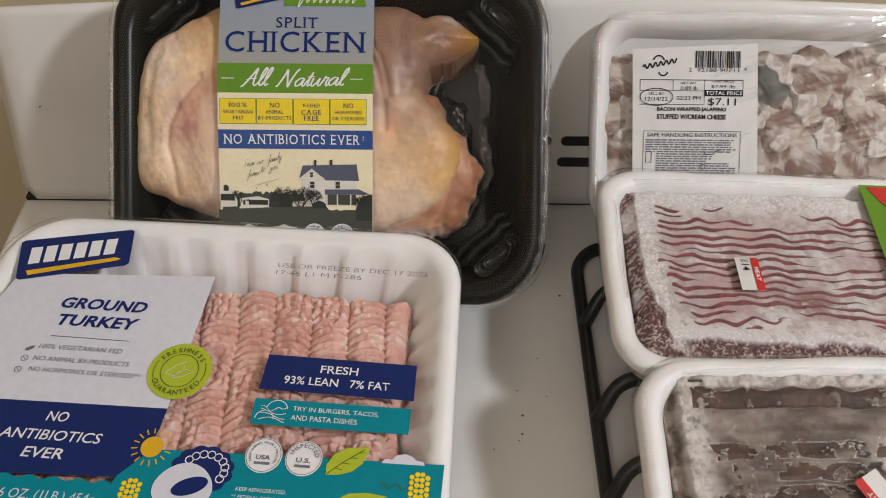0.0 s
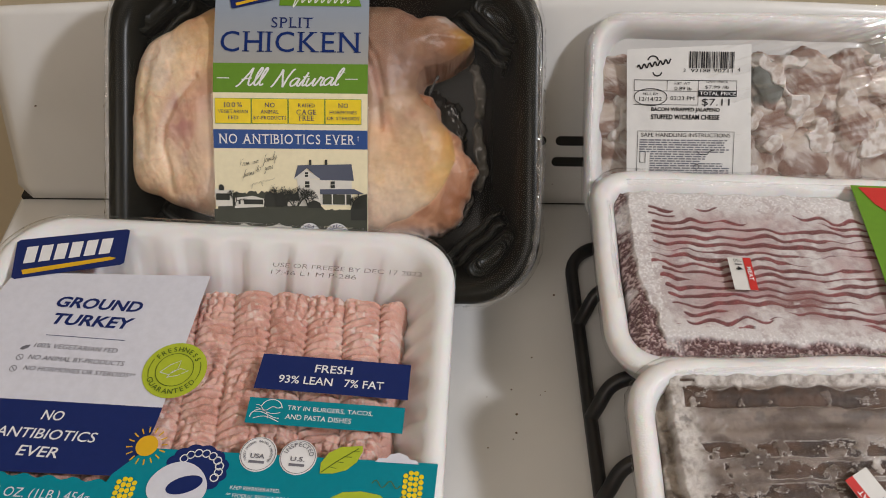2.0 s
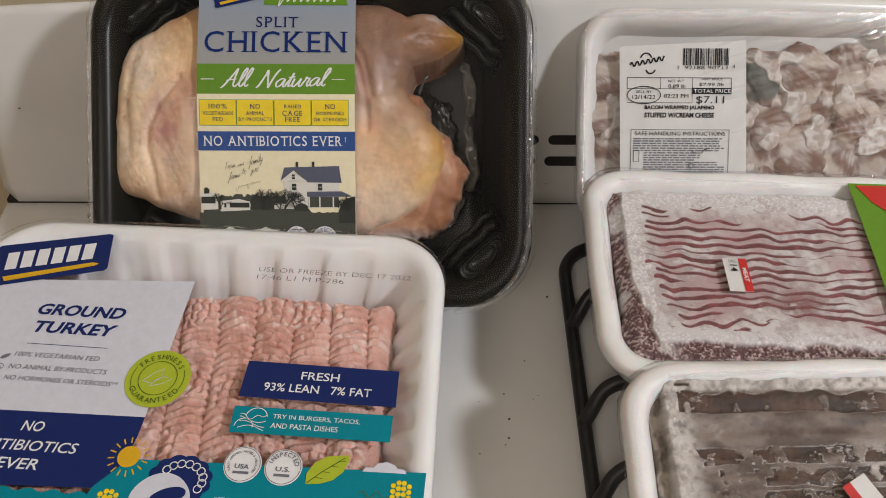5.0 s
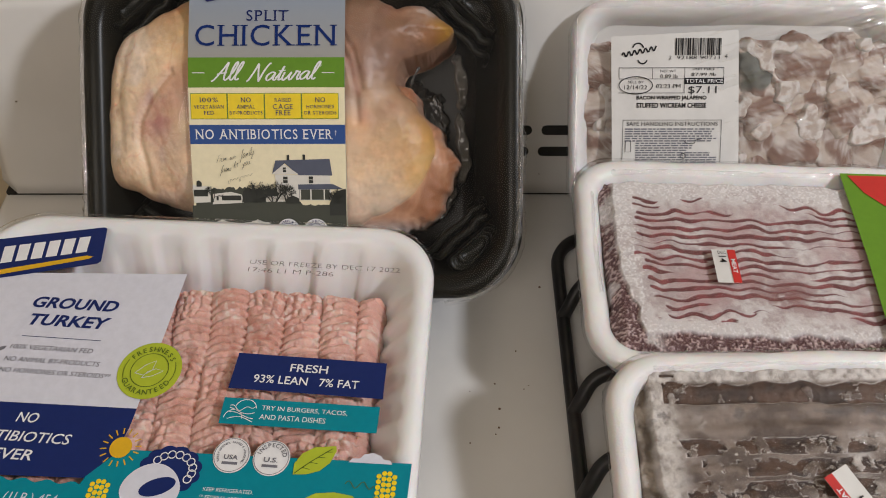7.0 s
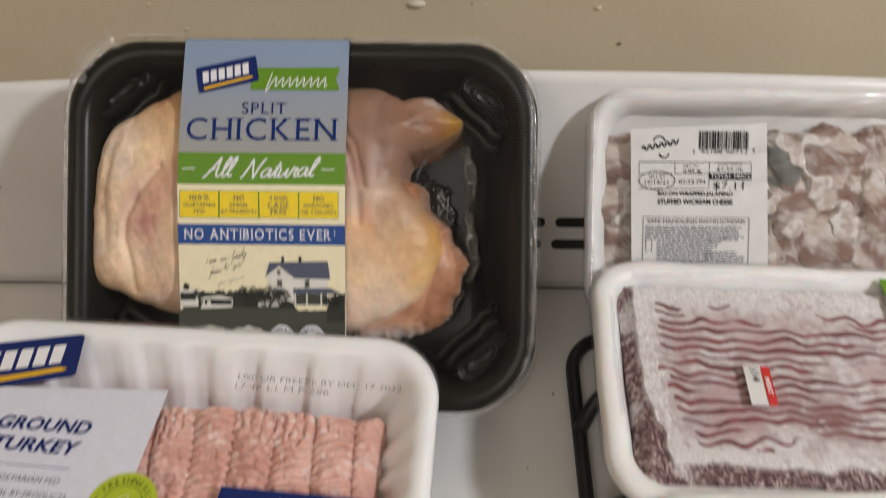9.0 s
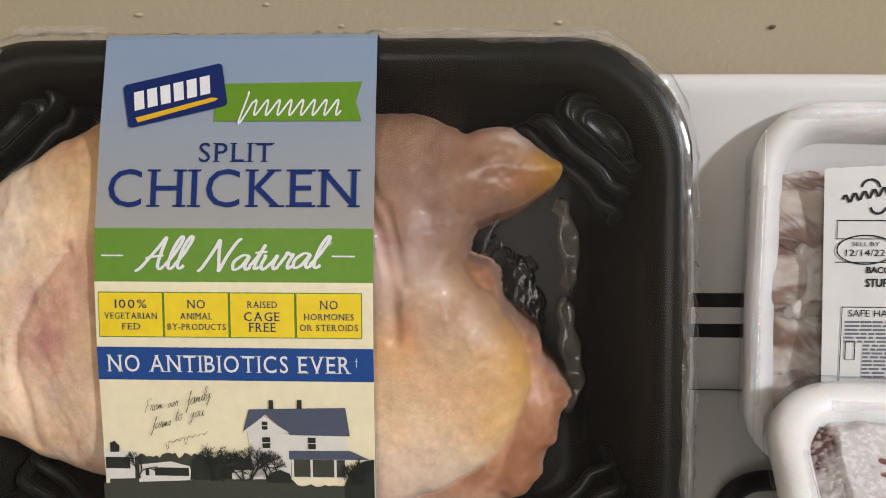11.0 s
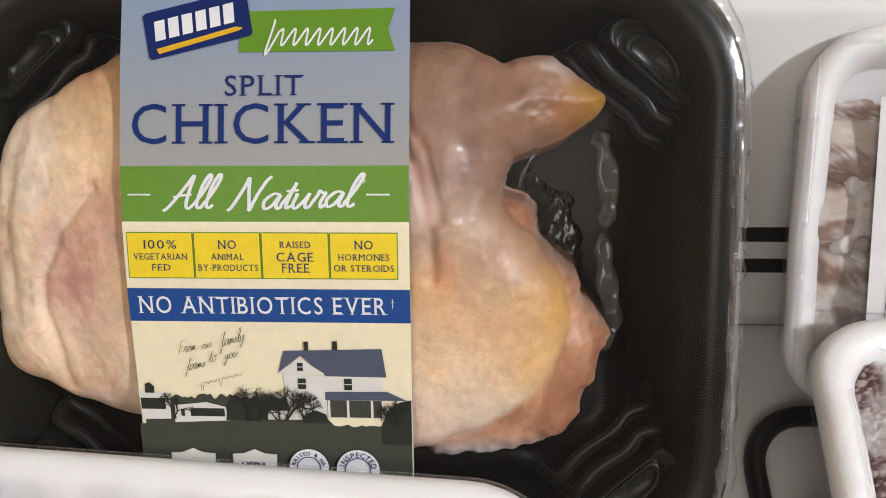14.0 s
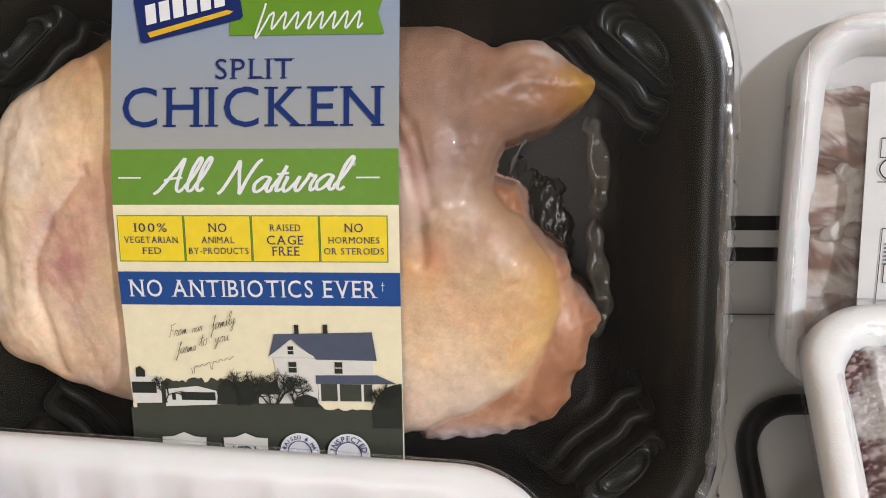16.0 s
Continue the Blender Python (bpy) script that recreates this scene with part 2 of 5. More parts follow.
def backguard():
    """The back panel: leaning front face, rounded crown that arches a little, ends drawn in."""
    lean = 0.446
    prof = [(0.0045, 0.0018)] + [(0.0016 + lean * z, z) for z in np.linspace(0.0024, 0.1185, 14)]
    cy, cz, r = prof[-1][0] + 0.006 * 0.913, 0.1185 - 0.006 * 0.407, 0.006
    for k in range(1, 12):
        a = math.radians(156 - k * 13)
        prof.append((cy + r * math.cos(a), cz + r * math.sin(a)))
    prof += [(cy + 0.0075, cz - 0.004), (0.085, 0.0)]
    rings = []
    for s in np.linspace(-1, 1, 61):
        e = max(0.0, (abs(s) - 0.965) / 0.035)
        x = (X0 + X1) / 2 + s * (X1 - X0) / 2
        arch = 0.0137 * (1 - s * s)
        ring = []
        for y, z in prof:
            f = max(0.0, (z - 0.08) / 0.047)
            ring.append((x, y + arch * f * f * lean + 0.010 * e ** 3 * (1 - f * 0.4), TOP + z * (1 - 0.02 * e ** 3) + arch * f * f + (0.004 * e ** 3 if z < 0.01 else 0)))
        rings.append(ring)
    return loft("backguard", rings)


panel = link("backguard", backguard(), ENAMEL, stove, "leaning white enamel back panel with vent slots")
part("gap", box(X0 + 0.004, 0.0035, TOP - 0.02, X1 - 0.004, 0.012, TOP + 0.0030, 0.0002), DARK, stove, "dark seam under the back panel")


def slot(x0, x1, z):
    bm = bmesh.new()
    y = 0.0016 + 0.446 * z
    pts = []
    r = 0.0034
    for k in range(9):
        a = math.pi / 2 + k / 8 * math.pi
        pts.append((x0 + r + r * math.cos(a), r * math.sin(a)))
    for k in range(9):
        a = -math.pi / 2 + k / 8 * math.pi
        pts.append((x1 - r + r * math.cos(a), r * math.sin(a)))
    n = Vector((0, -0.913, 0.407))
    up = Vector((0, 0.407, 0.913))
    c = Vector((0, y, TOP + z))
    vs = [bm.verts.new(c + Vector((x, 0, 0)) + up * q + n * 0.0006) for x, q in pts]
    f = bm.faces.new(vs)
    d = bmesh.ops.extrude_face_region(bm, geom=[f])["geom"]
    for v in d:
        if isinstance(v, bmesh.types.BMVert):
            v.co -= n * 0.004
    return bm


for z in (0.0458, 0.0316):
    for k in (-2, -1, 0, 1):
        xa = 0.0985 - (0.0018 if z < 0.04 else 0) + k * 0.083
        part("vent_slot", slot(xa, xa + 0.0765, z), DARK, stove, "black oven vent slot")


def grate(cx, cy, w, d, name_label, open_side):
    """A double grate: a low rounded frame on the cooktop, fingers that rise from it and run inwards."""
    g = empty("burner_grate", pose(cx, cy, TOP), name_label, "grate", "burner grates")
    r, z = 0.0042, 0.0058
    ring = [Vector((x, y, z)) for x, y in round_rect(w, d, 0.024, 8, 24)]
    rings, n = [], len(ring)
    for i, p in enumerate(ring):
        t = (ring[(i + 1) % n] - ring[i - 1]).normalized()
        s = t.cross(Vector((0, 0, 1)))
        rings.append([p + r * (math.cos(q) * s + math.sin(q) * Vector((0, 0, 1.25))) for q in (2 * math.pi * k / 10 for k in range(10))])
    verts = [v for q in rings for v in q]
    faces = [(k * 10 + i, k * 10 + (i + 1) % 10, ((k + 1) % n) * 10 + (i + 1) % 10, ((k + 1) % n) * 10 + i) for k in range(n) for i in range(10)]
    link("frame", from_data("frame", verts, faces), IRON, g)
    for y in FINGERS:
        for side in (-1, 1):
            x = side * w / 2
            pts = smooth_line([(x, y, z), (x - side * 0.003, y + 0.003, z + 0.008), (x - side * 0.009, y + 0.010, 0.023), (x - side * 0.018, y + 0.013, 0.0285), (x - side * 0.03, y + 0.013, 0.0293), (x - side * 0.085, y + 0.013, 0.0293)], 5)
            link("finger", tube("finger", pts, 0.0042, 10, 1.2), IRON, g)
    return g


FINGERS = [y + 0.215 for y in (-0.107, -0.1725, -0.222, -0.30, -0.36)]
grate(0.2172, -0.215 - 0.0, 0.222, 0.345, "black iron grate on the white cooktop under foam meat trays", 1)
grate(-0.118, -0.215, 0.222, 0.345, "black iron grate under the turkey and chicken packs", 1)

# ---- the packs: trays and wraps ----
def local(x, y, z, rx=0, ry=0, rz=0):
    return pose(x, y, z, rx, ry, rz)


chicken_pack = empty("chicken_pack", pose(-0.0510, -0.0419, 1.0215, 41.6, 0, 0), "raw split chicken in a black tray leaning on the back panel", "meat pack")
link("tray", tray_mesh("tray", 0.2575, 0.2020, 0.041, 0.056, 0.0130, 0.0012, 0.016, 0.0, 0), PLASTIC_BLACK, chicken_pack, "glossy black moulded plastic tray")
turkey_pack = empty("turkey_pack", pose(-0.1046, -0.1845, 0.9963, 0, 0, -3.0) @ Matrix.Scale(1.015, 4), "ground turkey in a white tray under printed film", "meat pack")
link("tray", tray_mesh("tray", 0.2512, 0.186, 0.034, 0.0478, 0.0115, 0.0012, 0.025, 0.0038, 32, 60), PLASTIC_WHITE, turkey_pack, "white plastic tray with fluted walls")
beef_pack = empty("beef_pack", pose(0.2235, -0.1075, 0.9846, 0, 0, -2.4), "frosted red ground beef in a white foam tray on the grate", "meat pack")
link("tray", tray_mesh("tray", 0.2265, 0.1500, 0.028, 0.036, 0.0125, 0.004, 0.009, wobble=0.0014), FOAM, beef_pack, "white foam tray", True, pose(-0.0022, -0.0010, 0))
dark_pack = empty("dark_beef_pack", pose(0.222, -0.2385, 0.9900, 9.0, 0, 1.0), "dark frosted ground beef in a foam tray propped on another", "meat pack")
link("tray", tray_mesh("tray", 0.2205, 0.1330, 0.028, 0.036, 0.0115, 0.004, 0.009, wobble=0.0014), FOAM, dark_pack, "white foam tray", True, pose(-0.0025, -0.0056, 0))
bacon_pack = empty("bacon_pack", pose(0.2200, 0.0005, 0.9960, 45.0, 0, 0), "bacon-wrapped jalapenos in a foam tray leaning on the back panel", "meat pack")
link("tray", tray_mesh("tray", 0.216, 0.142, 0.026, 0.026, 0.010, 0.004, 0.009, wobble=0.0012), FOAM, bacon_pack, "white foam tray")


# ---- fields and print helpers ----
def hash2(ix, iy, seed):
    v = np.sin(ix * 127.1 + iy * 311.7 + seed * 74.7) * 43758.5453
    return v - np.floor(v)


def vnoise(x, y, seed=0.0):
    ix, iy = np.floor(x), np.floor(y)
    fx, fy = x - ix, y - iy
    fx, fy = fx * fx * (3 - 2 * fx), fy * fy * (3 - 2 * fy)
    a, b, c, d = hash2(ix, iy, seed), hash2(ix + 1, iy, seed), hash2(ix, iy + 1, seed), hash2(ix + 1, iy + 1, seed)
    return a + (b - a) * fx + (c - a) * fy + (a - b - c + d) * fx * fy


def fbm(x, y, seed=0.0, octaves=4):
    v, amp, tot = 0.0, 1.0, 0.0
    for k in range(octaves):
        v, tot = v + amp * vnoise(x * 2 ** k, y * 2 ** k, seed + 13 * k), tot + amp
        amp *= 0.5
    return v / tot


def step(a, b, v):
    f = np.clip((v - a) / (b - a), 0, 1)
    return f * f * (3 - 2 * f)


def mixc(a, b, f):
    return np.asarray(a) * (1 - f[..., None]) + np.asarray(b) * f[..., None]


def field(name, x, y, z, pigment, keep=None):
    """A relief over a grid, with its pigment."""
    ny, nx = z.shape
    verts = np.stack([x, y, z], -1).reshape(-1, 3)
    i = np.arange(ny * nx).reshape(ny, nx)
    quads = np.stack([i[:-1, :-1], i[:-1, 1:], i[1:, 1:], i[1:, :-1]], -1).reshape(-1, 4)
    if keep is not None:
        k = keep.reshape(-1)
        quads = quads[k[quads].any(1)]
    me = bpy.data.meshes.new(name)
    me.from_pydata(verts.tolist(), [], quads.tolist())
    at = me.color_attributes.new("pigment", "FLOAT_COLOR", "POINT")
    at.data.foreach_set("color", np.concatenate([pigment.reshape(-1, 3), np.ones((ny * nx, 1))], 1).astype(np.float32).ravel())
    me.update()
    return me


def flat(name, pts, z, material, parent, label=""):
    """A printed patch: a thin flat sheet with the given outline."""
    me = from_data(name, [(x, y, z) for x, y in pts], [tuple(range(len(pts)))])
    return link(name, me, material, parent, label, False)


def rect(u0, v0, u1, v1):
    return [(u0, v0), (u1, v0), (u1, v1), (u0, v1)]


def circle(u, v, r, n=40, ry=None):
    return [(u + r * math.cos(2 * math.pi * k / n), v + (ry or r) * math.sin(2 * math.pi * k / n)) for k in range(n)]


def stroke(name, pts, width, z, material, parent):
    """A drawn line of even width."""
    P = [Vector((*p, 0)) for p in pts]
    verts, faces = [], []
    for i, p in enumerate(P):
        d = (P[min(i + 1, len(P) - 1)] - P[max(i - 1, 0)]).normalized()
        n = Vector((-d.y, d.x, 0)) * width / 2
        verts += [(p.x + n.x, p.y + n.y, z), (p.x - n.x, p.y - n.y, z)]
    faces = [(2 * i, 2 * i + 1, 2 * i + 3, 2 * i + 2) for i in range(len(P) - 1)]
    return link(name, from_data(name, verts, faces), material, parent, "", False)


def ring_line(u, v, r, width, z, material, parent, a0=0.0, a1=360.0):
    n = 48
    return stroke("ring", [(u + r * math.cos(math.radians(a0 + (a1 - a0) * k / n)), v + r * math.sin(math.radians(a0 + (a1 - a0) * k / n))) for k in range(n + 1)], width, z, material, parent)


def text_mesh(body, shear=0.0, bold=0.0):
    cu = bpy.data.curves.new("lettering", "FONT")
    cu.body, cu.size, cu.shear, cu.offset, cu.resolution_u = body, 1.0, shear, bold, 3
    ob = bpy.data.objects.new("lettering", cu)
    me = bpy.data.meshes.new_from_object(ob)
    bpy.data.objects.remove(ob)
    return me


def text(body, u, v, width, height, material, parent, z, shear=0.0, bold=0.0, turn=0.0):
    """Lettering fitted to a box centred on (u, v)."""
    me = text_mesh(body, shear, bold)
    co = np.empty(len(me.vertices) * 3)
    me.vertices.foreach_get("co", co)
    co = co.reshape(-1, 3)
    lo, hi = co.min(0), co.max(0)
    size = np.maximum(hi - lo, 1e-6)
    k = np.array([width / size[0], (height or width / size[0] * size[1]) / size[1]])
    xy = (co[:, :2] - (lo + hi)[:2] / 2) * k
    a = math.radians(turn)
    co[:, 0], co[:, 1], co[:, 2] = u + xy[:, 0] * math.cos(a) - xy[:, 1] * math.sin(a), v + xy[:, 0] * math.sin(a) + xy[:, 1] * math.cos(a), z
    me.vertices.foreach_set("co", co.ravel())
    me.update()
    return link("lettering", me, material, parent, "", False)


def serif_text(body, u, v, width, height, material, parent, z, weight=0.0):
    """Lettering with short feet on its stems, fitted to a box centred on (u, v)."""
    bm, pen = bmesh.new(), 0.0
    for ch in body:
        if ch == " ":
            pen += 0.34
            continue
        me = text_mesh(ch, 0, weight)
        co = np.array([p.co[:2] for p in me.vertices])
        lo, hi = co.min(0), co.max(0)
        co[:, 0] += pen - lo[0]
        at = [bm.verts.new((x, y, 0)) for x, y in co]
        for p in me.polygons:
            try:
                bm.faces.new([at[i] for i in p.vertices])
            except ValueError:
                pass
        bpy.data.meshes.remove(me)
        for level in (lo[1], hi[1]) if ch not in "COSG0-%'" else ():
            xs = sorted(co[np.abs(co[:, 1] - level) < 0.012, 0])
            runs = []
            for q in xs:
                if runs and q - runs[-1][1] < 0.16:
                    runs[-1][1] = q
                else:
                    runs.append([q, q])
            s = 1 if level == lo[1] else -1
            for a, b in runs:
                long = b - a > 0.26
                ends = ((a - 0.07, a + 0.02), (b - 0.035, b + 0.012)) if long else ((a - 0.07, b + 0.07),)
                for n, (c, d) in enumerate(ends):
                    t = 0.15 if long and n else 0.035
                    bm.faces.new([bm.verts.new(q) for q in ((c, level, 0), (d, level, 0), (d, level + s * t, 0), (c, level + s * t, 0))])
        pen += hi[0] - lo[0] + 0.17
    me = bpy.data.meshes.new("lettering")
    bm.to_mesh(me)
    bm.free()
    co = np.array([p.co[:] for p in me.vertices])
    lo, hi = co.min(0), co.max(0)
    co = (co - (lo + hi) / 2) * np.array([width / (hi[0] - lo[0]), height / (hi[1] - lo[1]), 0]) + np.array([u, v, z])
    me.vertices.foreach_set("co", co.ravel())
    me.update()
    return link("lettering", me, material, parent, "", False)


def arc_text(body, u, v, r, height, material, parent, z, middle=90.0, spread=120.0, inward=False):
    """Lettering set round a seal, letter by letter, as one mesh."""
    bm = bmesh.new()
    for k, ch in enumerate(body):
        if ch == " ":
            continue
        f = (k + 0.5) / len(body) - 0.5
        a = math.radians(middle + (f * spread if inward else -f * spread))
        me = text_mesh(ch, 0, 0.012)
        co = np.array([p.co[:2] for p in me.vertices])
        mid, s = (co.min(0) + co.max(0)) / 2, height / 0.7
        turn = a + math.pi / 2 if inward else a - math.pi / 2
        at = [bm.verts.new((u + r * math.cos(a) + s * ((x - mid[0]) * math.cos(turn) - (y - 0.35) * math.sin(turn)), v + r * math.sin(a) + s * ((x - mid[0]) * math.sin(turn) + (y - 0.35) * math.cos(turn)), z)) for x, y in co]
        for p in me.polygons:
            try:
                bm.faces.new([at[i] for i in p.vertices])
            except ValueError:
                pass
        bpy.data.meshes.remove(me)
    me = bpy.data.meshes.new("lettering")
    bm.to_mesh(me)
    bm.free()
    return link("lettering", me, material, parent, "", False)


GLYPH = {}
GLYPH["a"] = 1.0, [[(0.75, 0.95), (0.4, 1.0), (0.05, 0.55), (0.2, 0.05), (0.55, 0.25), (0.8, 0.95), (0.75, 0.3), (0.9, 0.02), (1.1, 0.2)]]
GLYPH["l"] = 0.55, [[(0.0, 0.2), (0.35, 1.0), (0.55, 1.9), (0.4, 2.1), (0.2, 1.4), (0.2, 0.3), (0.4, 0.0), (0.6, 0.2)]]
GLYPH["A"] = 1.6, [[(0, -0.1), (0.3, 0.2), (0.9, 1.5), (1.15, 2.1), (1.15, 1.2), (1.2, 0.3), (1.4, 0.0), (1.6, 0.2)], [(0.35, 0.75), (0.8, 0.85), (1.35, 0.9)]]
GLYPH["N"] = 1.8, [[(0, 0), (0.2, 0.3), (0.5, 1.5), (0.6, 2.1), (0.8, 1.3), (1.1, 0.3), (1.2, 0.0), (1.35, 1.0), (1.6, 1.9), (1.8, 2.15)]]
GLYPH["t"] = 0.6, [[(0.0, 0.2), (0.3, 1.0), (0.45, 1.7), (0.3, 0.6), (0.35, 0.05), (0.6, 0.2)], [(0.05, 1.15), (0.7, 1.2)]]
GLYPH["u"] = 1.0, [[(0, 0.9), (0.1, 0.9), (0.05, 0.3), (0.25, 0.0), (0.6, 0.5), (0.75, 0.95), (0.7, 0.3), (0.85, 0.0), (1.05, 0.2)]]
GLYPH["r"] = 0.75, [[(0.0, 0.2), (0.2, 0.8), (0.25, 1.1), (0.45, 0.95), (0.6, 0.95), (0.5, 0.4), (0.6, 0.02), (0.8, 0.2)]]
GLYPH["F"] = 1.0, [[(0.3, 2.0), (0.2, 1.0), (0.0, 0.0)], [(0.1, 2.0), (0.7, 2.1), (1.1, 2.2)], [(0.2, 1.1), (0.7, 1.15)]]
GLYPH["o"] = 0.85, [[(0.5, 0.95), (0.1, 0.7), (0.1, 0.15), (0.45, 0.05), (0.65, 0.5), (0.5, 0.95), (0.8, 0.8)]]
GLYPH["m"] = 1.0, [[(0, 0), (0.1, 0.8), (0.15, 0.2), (0.35, 0.9), (0.45, 0.1), (0.6, 0.85), (0.75, 0.1), (1.0, 0.2)]]
GLYPH["f"] = 0.6, [[(0.1, 0.5), (0.5, 1.6), (0.7, 2.1), (0.5, 2.0), (0.3, 0.6), (0.0, -0.8), (-0.1, -0.9), (0.1, -0.2), (0.6, 0.4)]]
GLYPH["i"] = 0.45, [[(0, 0.2), (0.2, 0.9), (0.2, 0.1), (0.45, 0.2)], [(0.3, 1.35), (0.34, 1.42)]]
GLYPH["y"] = 0.85, [[(0, 0.9), (0.05, 0.4), (0.25, 0.2), (0.6, 0.9), (0.5, 0.2), (0.2, -0.9), (0.0, -0.8), (0.3, -0.1), (0.9, 0.3)]]
GLYPH["s"] = 0.55, [[(0, 0.1), (0.3, 0.9), (0.45, 0.4), (0.2, 0.0), (0.6, 0.2)]]
GLYPH[" "] = 0.7, []


def script(body, u, v, width, material, parent, z, pen, turn=0.0, slant=0.3, tall=1.0):
    """Joined handwriting as one mesh: baseline centred on (u, v), strokes swelling and thinning."""
    lines, at = [], 0.0
    for ch in body:
        step_on, strokes = GLYPH[ch]
        lines += [[(at + x + slant * y, y * tall) for x, y in one] for one in strokes]
        at += step_on
    k, a = width / at, math.radians(turn)
    verts, faces = [], []
    for one in lines:
        run = smooth_line([(x, y, 0) for x, y in one], 6)
        for i, p in enumerate(run):
            d = (run[min(i + 1, len(run) - 1)] - run[max(i - 1, 0)]).normalized()
            w = pen / 2 * (0.72 + 0.5 * abs(d.y)) * (0.75 if i in (0, len(run) - 1) else 1.0)
            for s in (1, -1):
                x, y = (p.x - at / 2) * k - s * d.y * w, p.y * k + s * d.x * w
                verts.append((u + x * math.cos(a) - y * math.sin(a), v + x * math.sin(a) + y * math.cos(a), z + 0.000002 * i))
            if i:
                n = len(verts)
                faces.append((n - 4, n - 3, n - 1, n - 2))
    return link("lettering", from_data("lettering", verts, faces), material, parent, "", False)


NAVY = print_ink("navy_ink", (0.009, 0.022, 0.125))
NAVY_BRIGHT = print_ink("royal_navy_ink", (0.006, 0.026, 0.15))
BLUE = print_ink("blue_ink", (0.016, 0.07, 0.27))
TEAL = print_ink("teal_ink", (0.0, 0.23, 0.30))
GREEN = print_ink("leaf_green_ink", (0.13, 0.28, 0.022))
LIME = print_ink("lime_ink", (0.42, 0.50, 0.035))
YELLOW = print_ink("yellow_ink", (0.86, 0.64, 0.015))
GOLD = print_ink("gold_ink", (0.72, 0.42, 0.02))
WHITE = print_ink("white_ink", (0.80, 0.80, 0.81))
PANEL_WHITE = print_ink("cool_white_print", (0.66, 0.67, 0.75))
CREAM = print_ink("cream_print", (0.86, 0.78, 0.54))
SKYGREY = print_ink("blue_grey_print", (0.33, 0.41, 0.51))


def graded(mat, low, high, v0, v1):
    """Printed tint that runs from one colour to another up the sleeve."""
    t = mat.node_tree
    cut, rng_ = t.nodes.new("ShaderNodeSeparateXYZ"), t.nodes.new("ShaderNodeMapRange")
    rng_.inputs["From Min"].default_value, rng_.inputs["From Max"].default_value = v0, v1
    t.links.new(texco(t), cut.inputs[0])
    t.links.new(cut.outputs["Y"], rng_.inputs["Value"])
    t.links.new(ramp(t, rng_.outputs["Result"], [(0.0, low), (1.0, high)]), t.nodes["Principled BSDF"].inputs["Base Color"])


graded(SKYGREY, (0.345, 0.345, 0.33), (0.245, 0.32, 0.445), 0.040, 0.092)
INK = print_ink("black_ink", (0.012, 0.012, 0.014))
GREYINK = print_ink("grey_ink", (0.17, 0.17, 0.20))
RED = print_ink("red_ink", (0.55, 0.035, 0.03))
SLATE = print_ink("slate_roof_print", (0.085, 0.098, 0.145))
PHOTO_DARK = print_ink("dark_photo_print", (0.028, 0.031, 0.026))
PHOTO_GRASS = print_ink("dull_grass_print", (0.055, 0.060, 0.045))
PHOTO_WHITE = print_ink("photo_white_print", (0.72, 0.70, 0.64))
PAPER = surface("label_paper", (0.62, 0.61, 0.59), (0.68, 0.67, 0.65), 0.5, 60, 700, 0.05, strength=0.3)
DASH = print_ink("dot_print_ink", (0.10, 0.08, 0.075))

# ---- chicken pack ----
# Places on the pack's face, from a drawing 1000 wide over the tray's length.
G = 0.000255


def cu(px, py):
    return (px - 537) * G, 0.1003 - (py - 118) * G


SKIN_EDGE = [(300, 212), (239, 238), (162, 285), (118, 315), (98, 395), (90, 470), (86, 545), (84, 600), (96, 642), (157, 660), (201, 682), (253, 698), (400, 740), (520, 748), (640, 740), (686, 722), (722, 709), (768, 679), (799, 646), (821, 601), (827, 551), (816, 509), (778, 460),
             (737, 412), (738, 393), (745, 366), (755, 352), (817, 331), (850, 310), (870, 281), (840, 264), (820, 247), (799, 229), (762, 233), (739, 246), (725, 232), (685, 218), (632, 214), (520, 206), (400, 204)]
FLESH_EDGE = [(690, 450), (735, 408), (760, 412), (783, 428), (786, 450), (790, 472), (818, 500), (842, 512), (848, 539), (860, 561), (884, 582), (879, 601), (870, 623), (862, 653), (847, 677), (846, 704), (820, 732), (780, 740), (758, 755), (699, 758), (640, 762), (630, 690), (720, 560)]


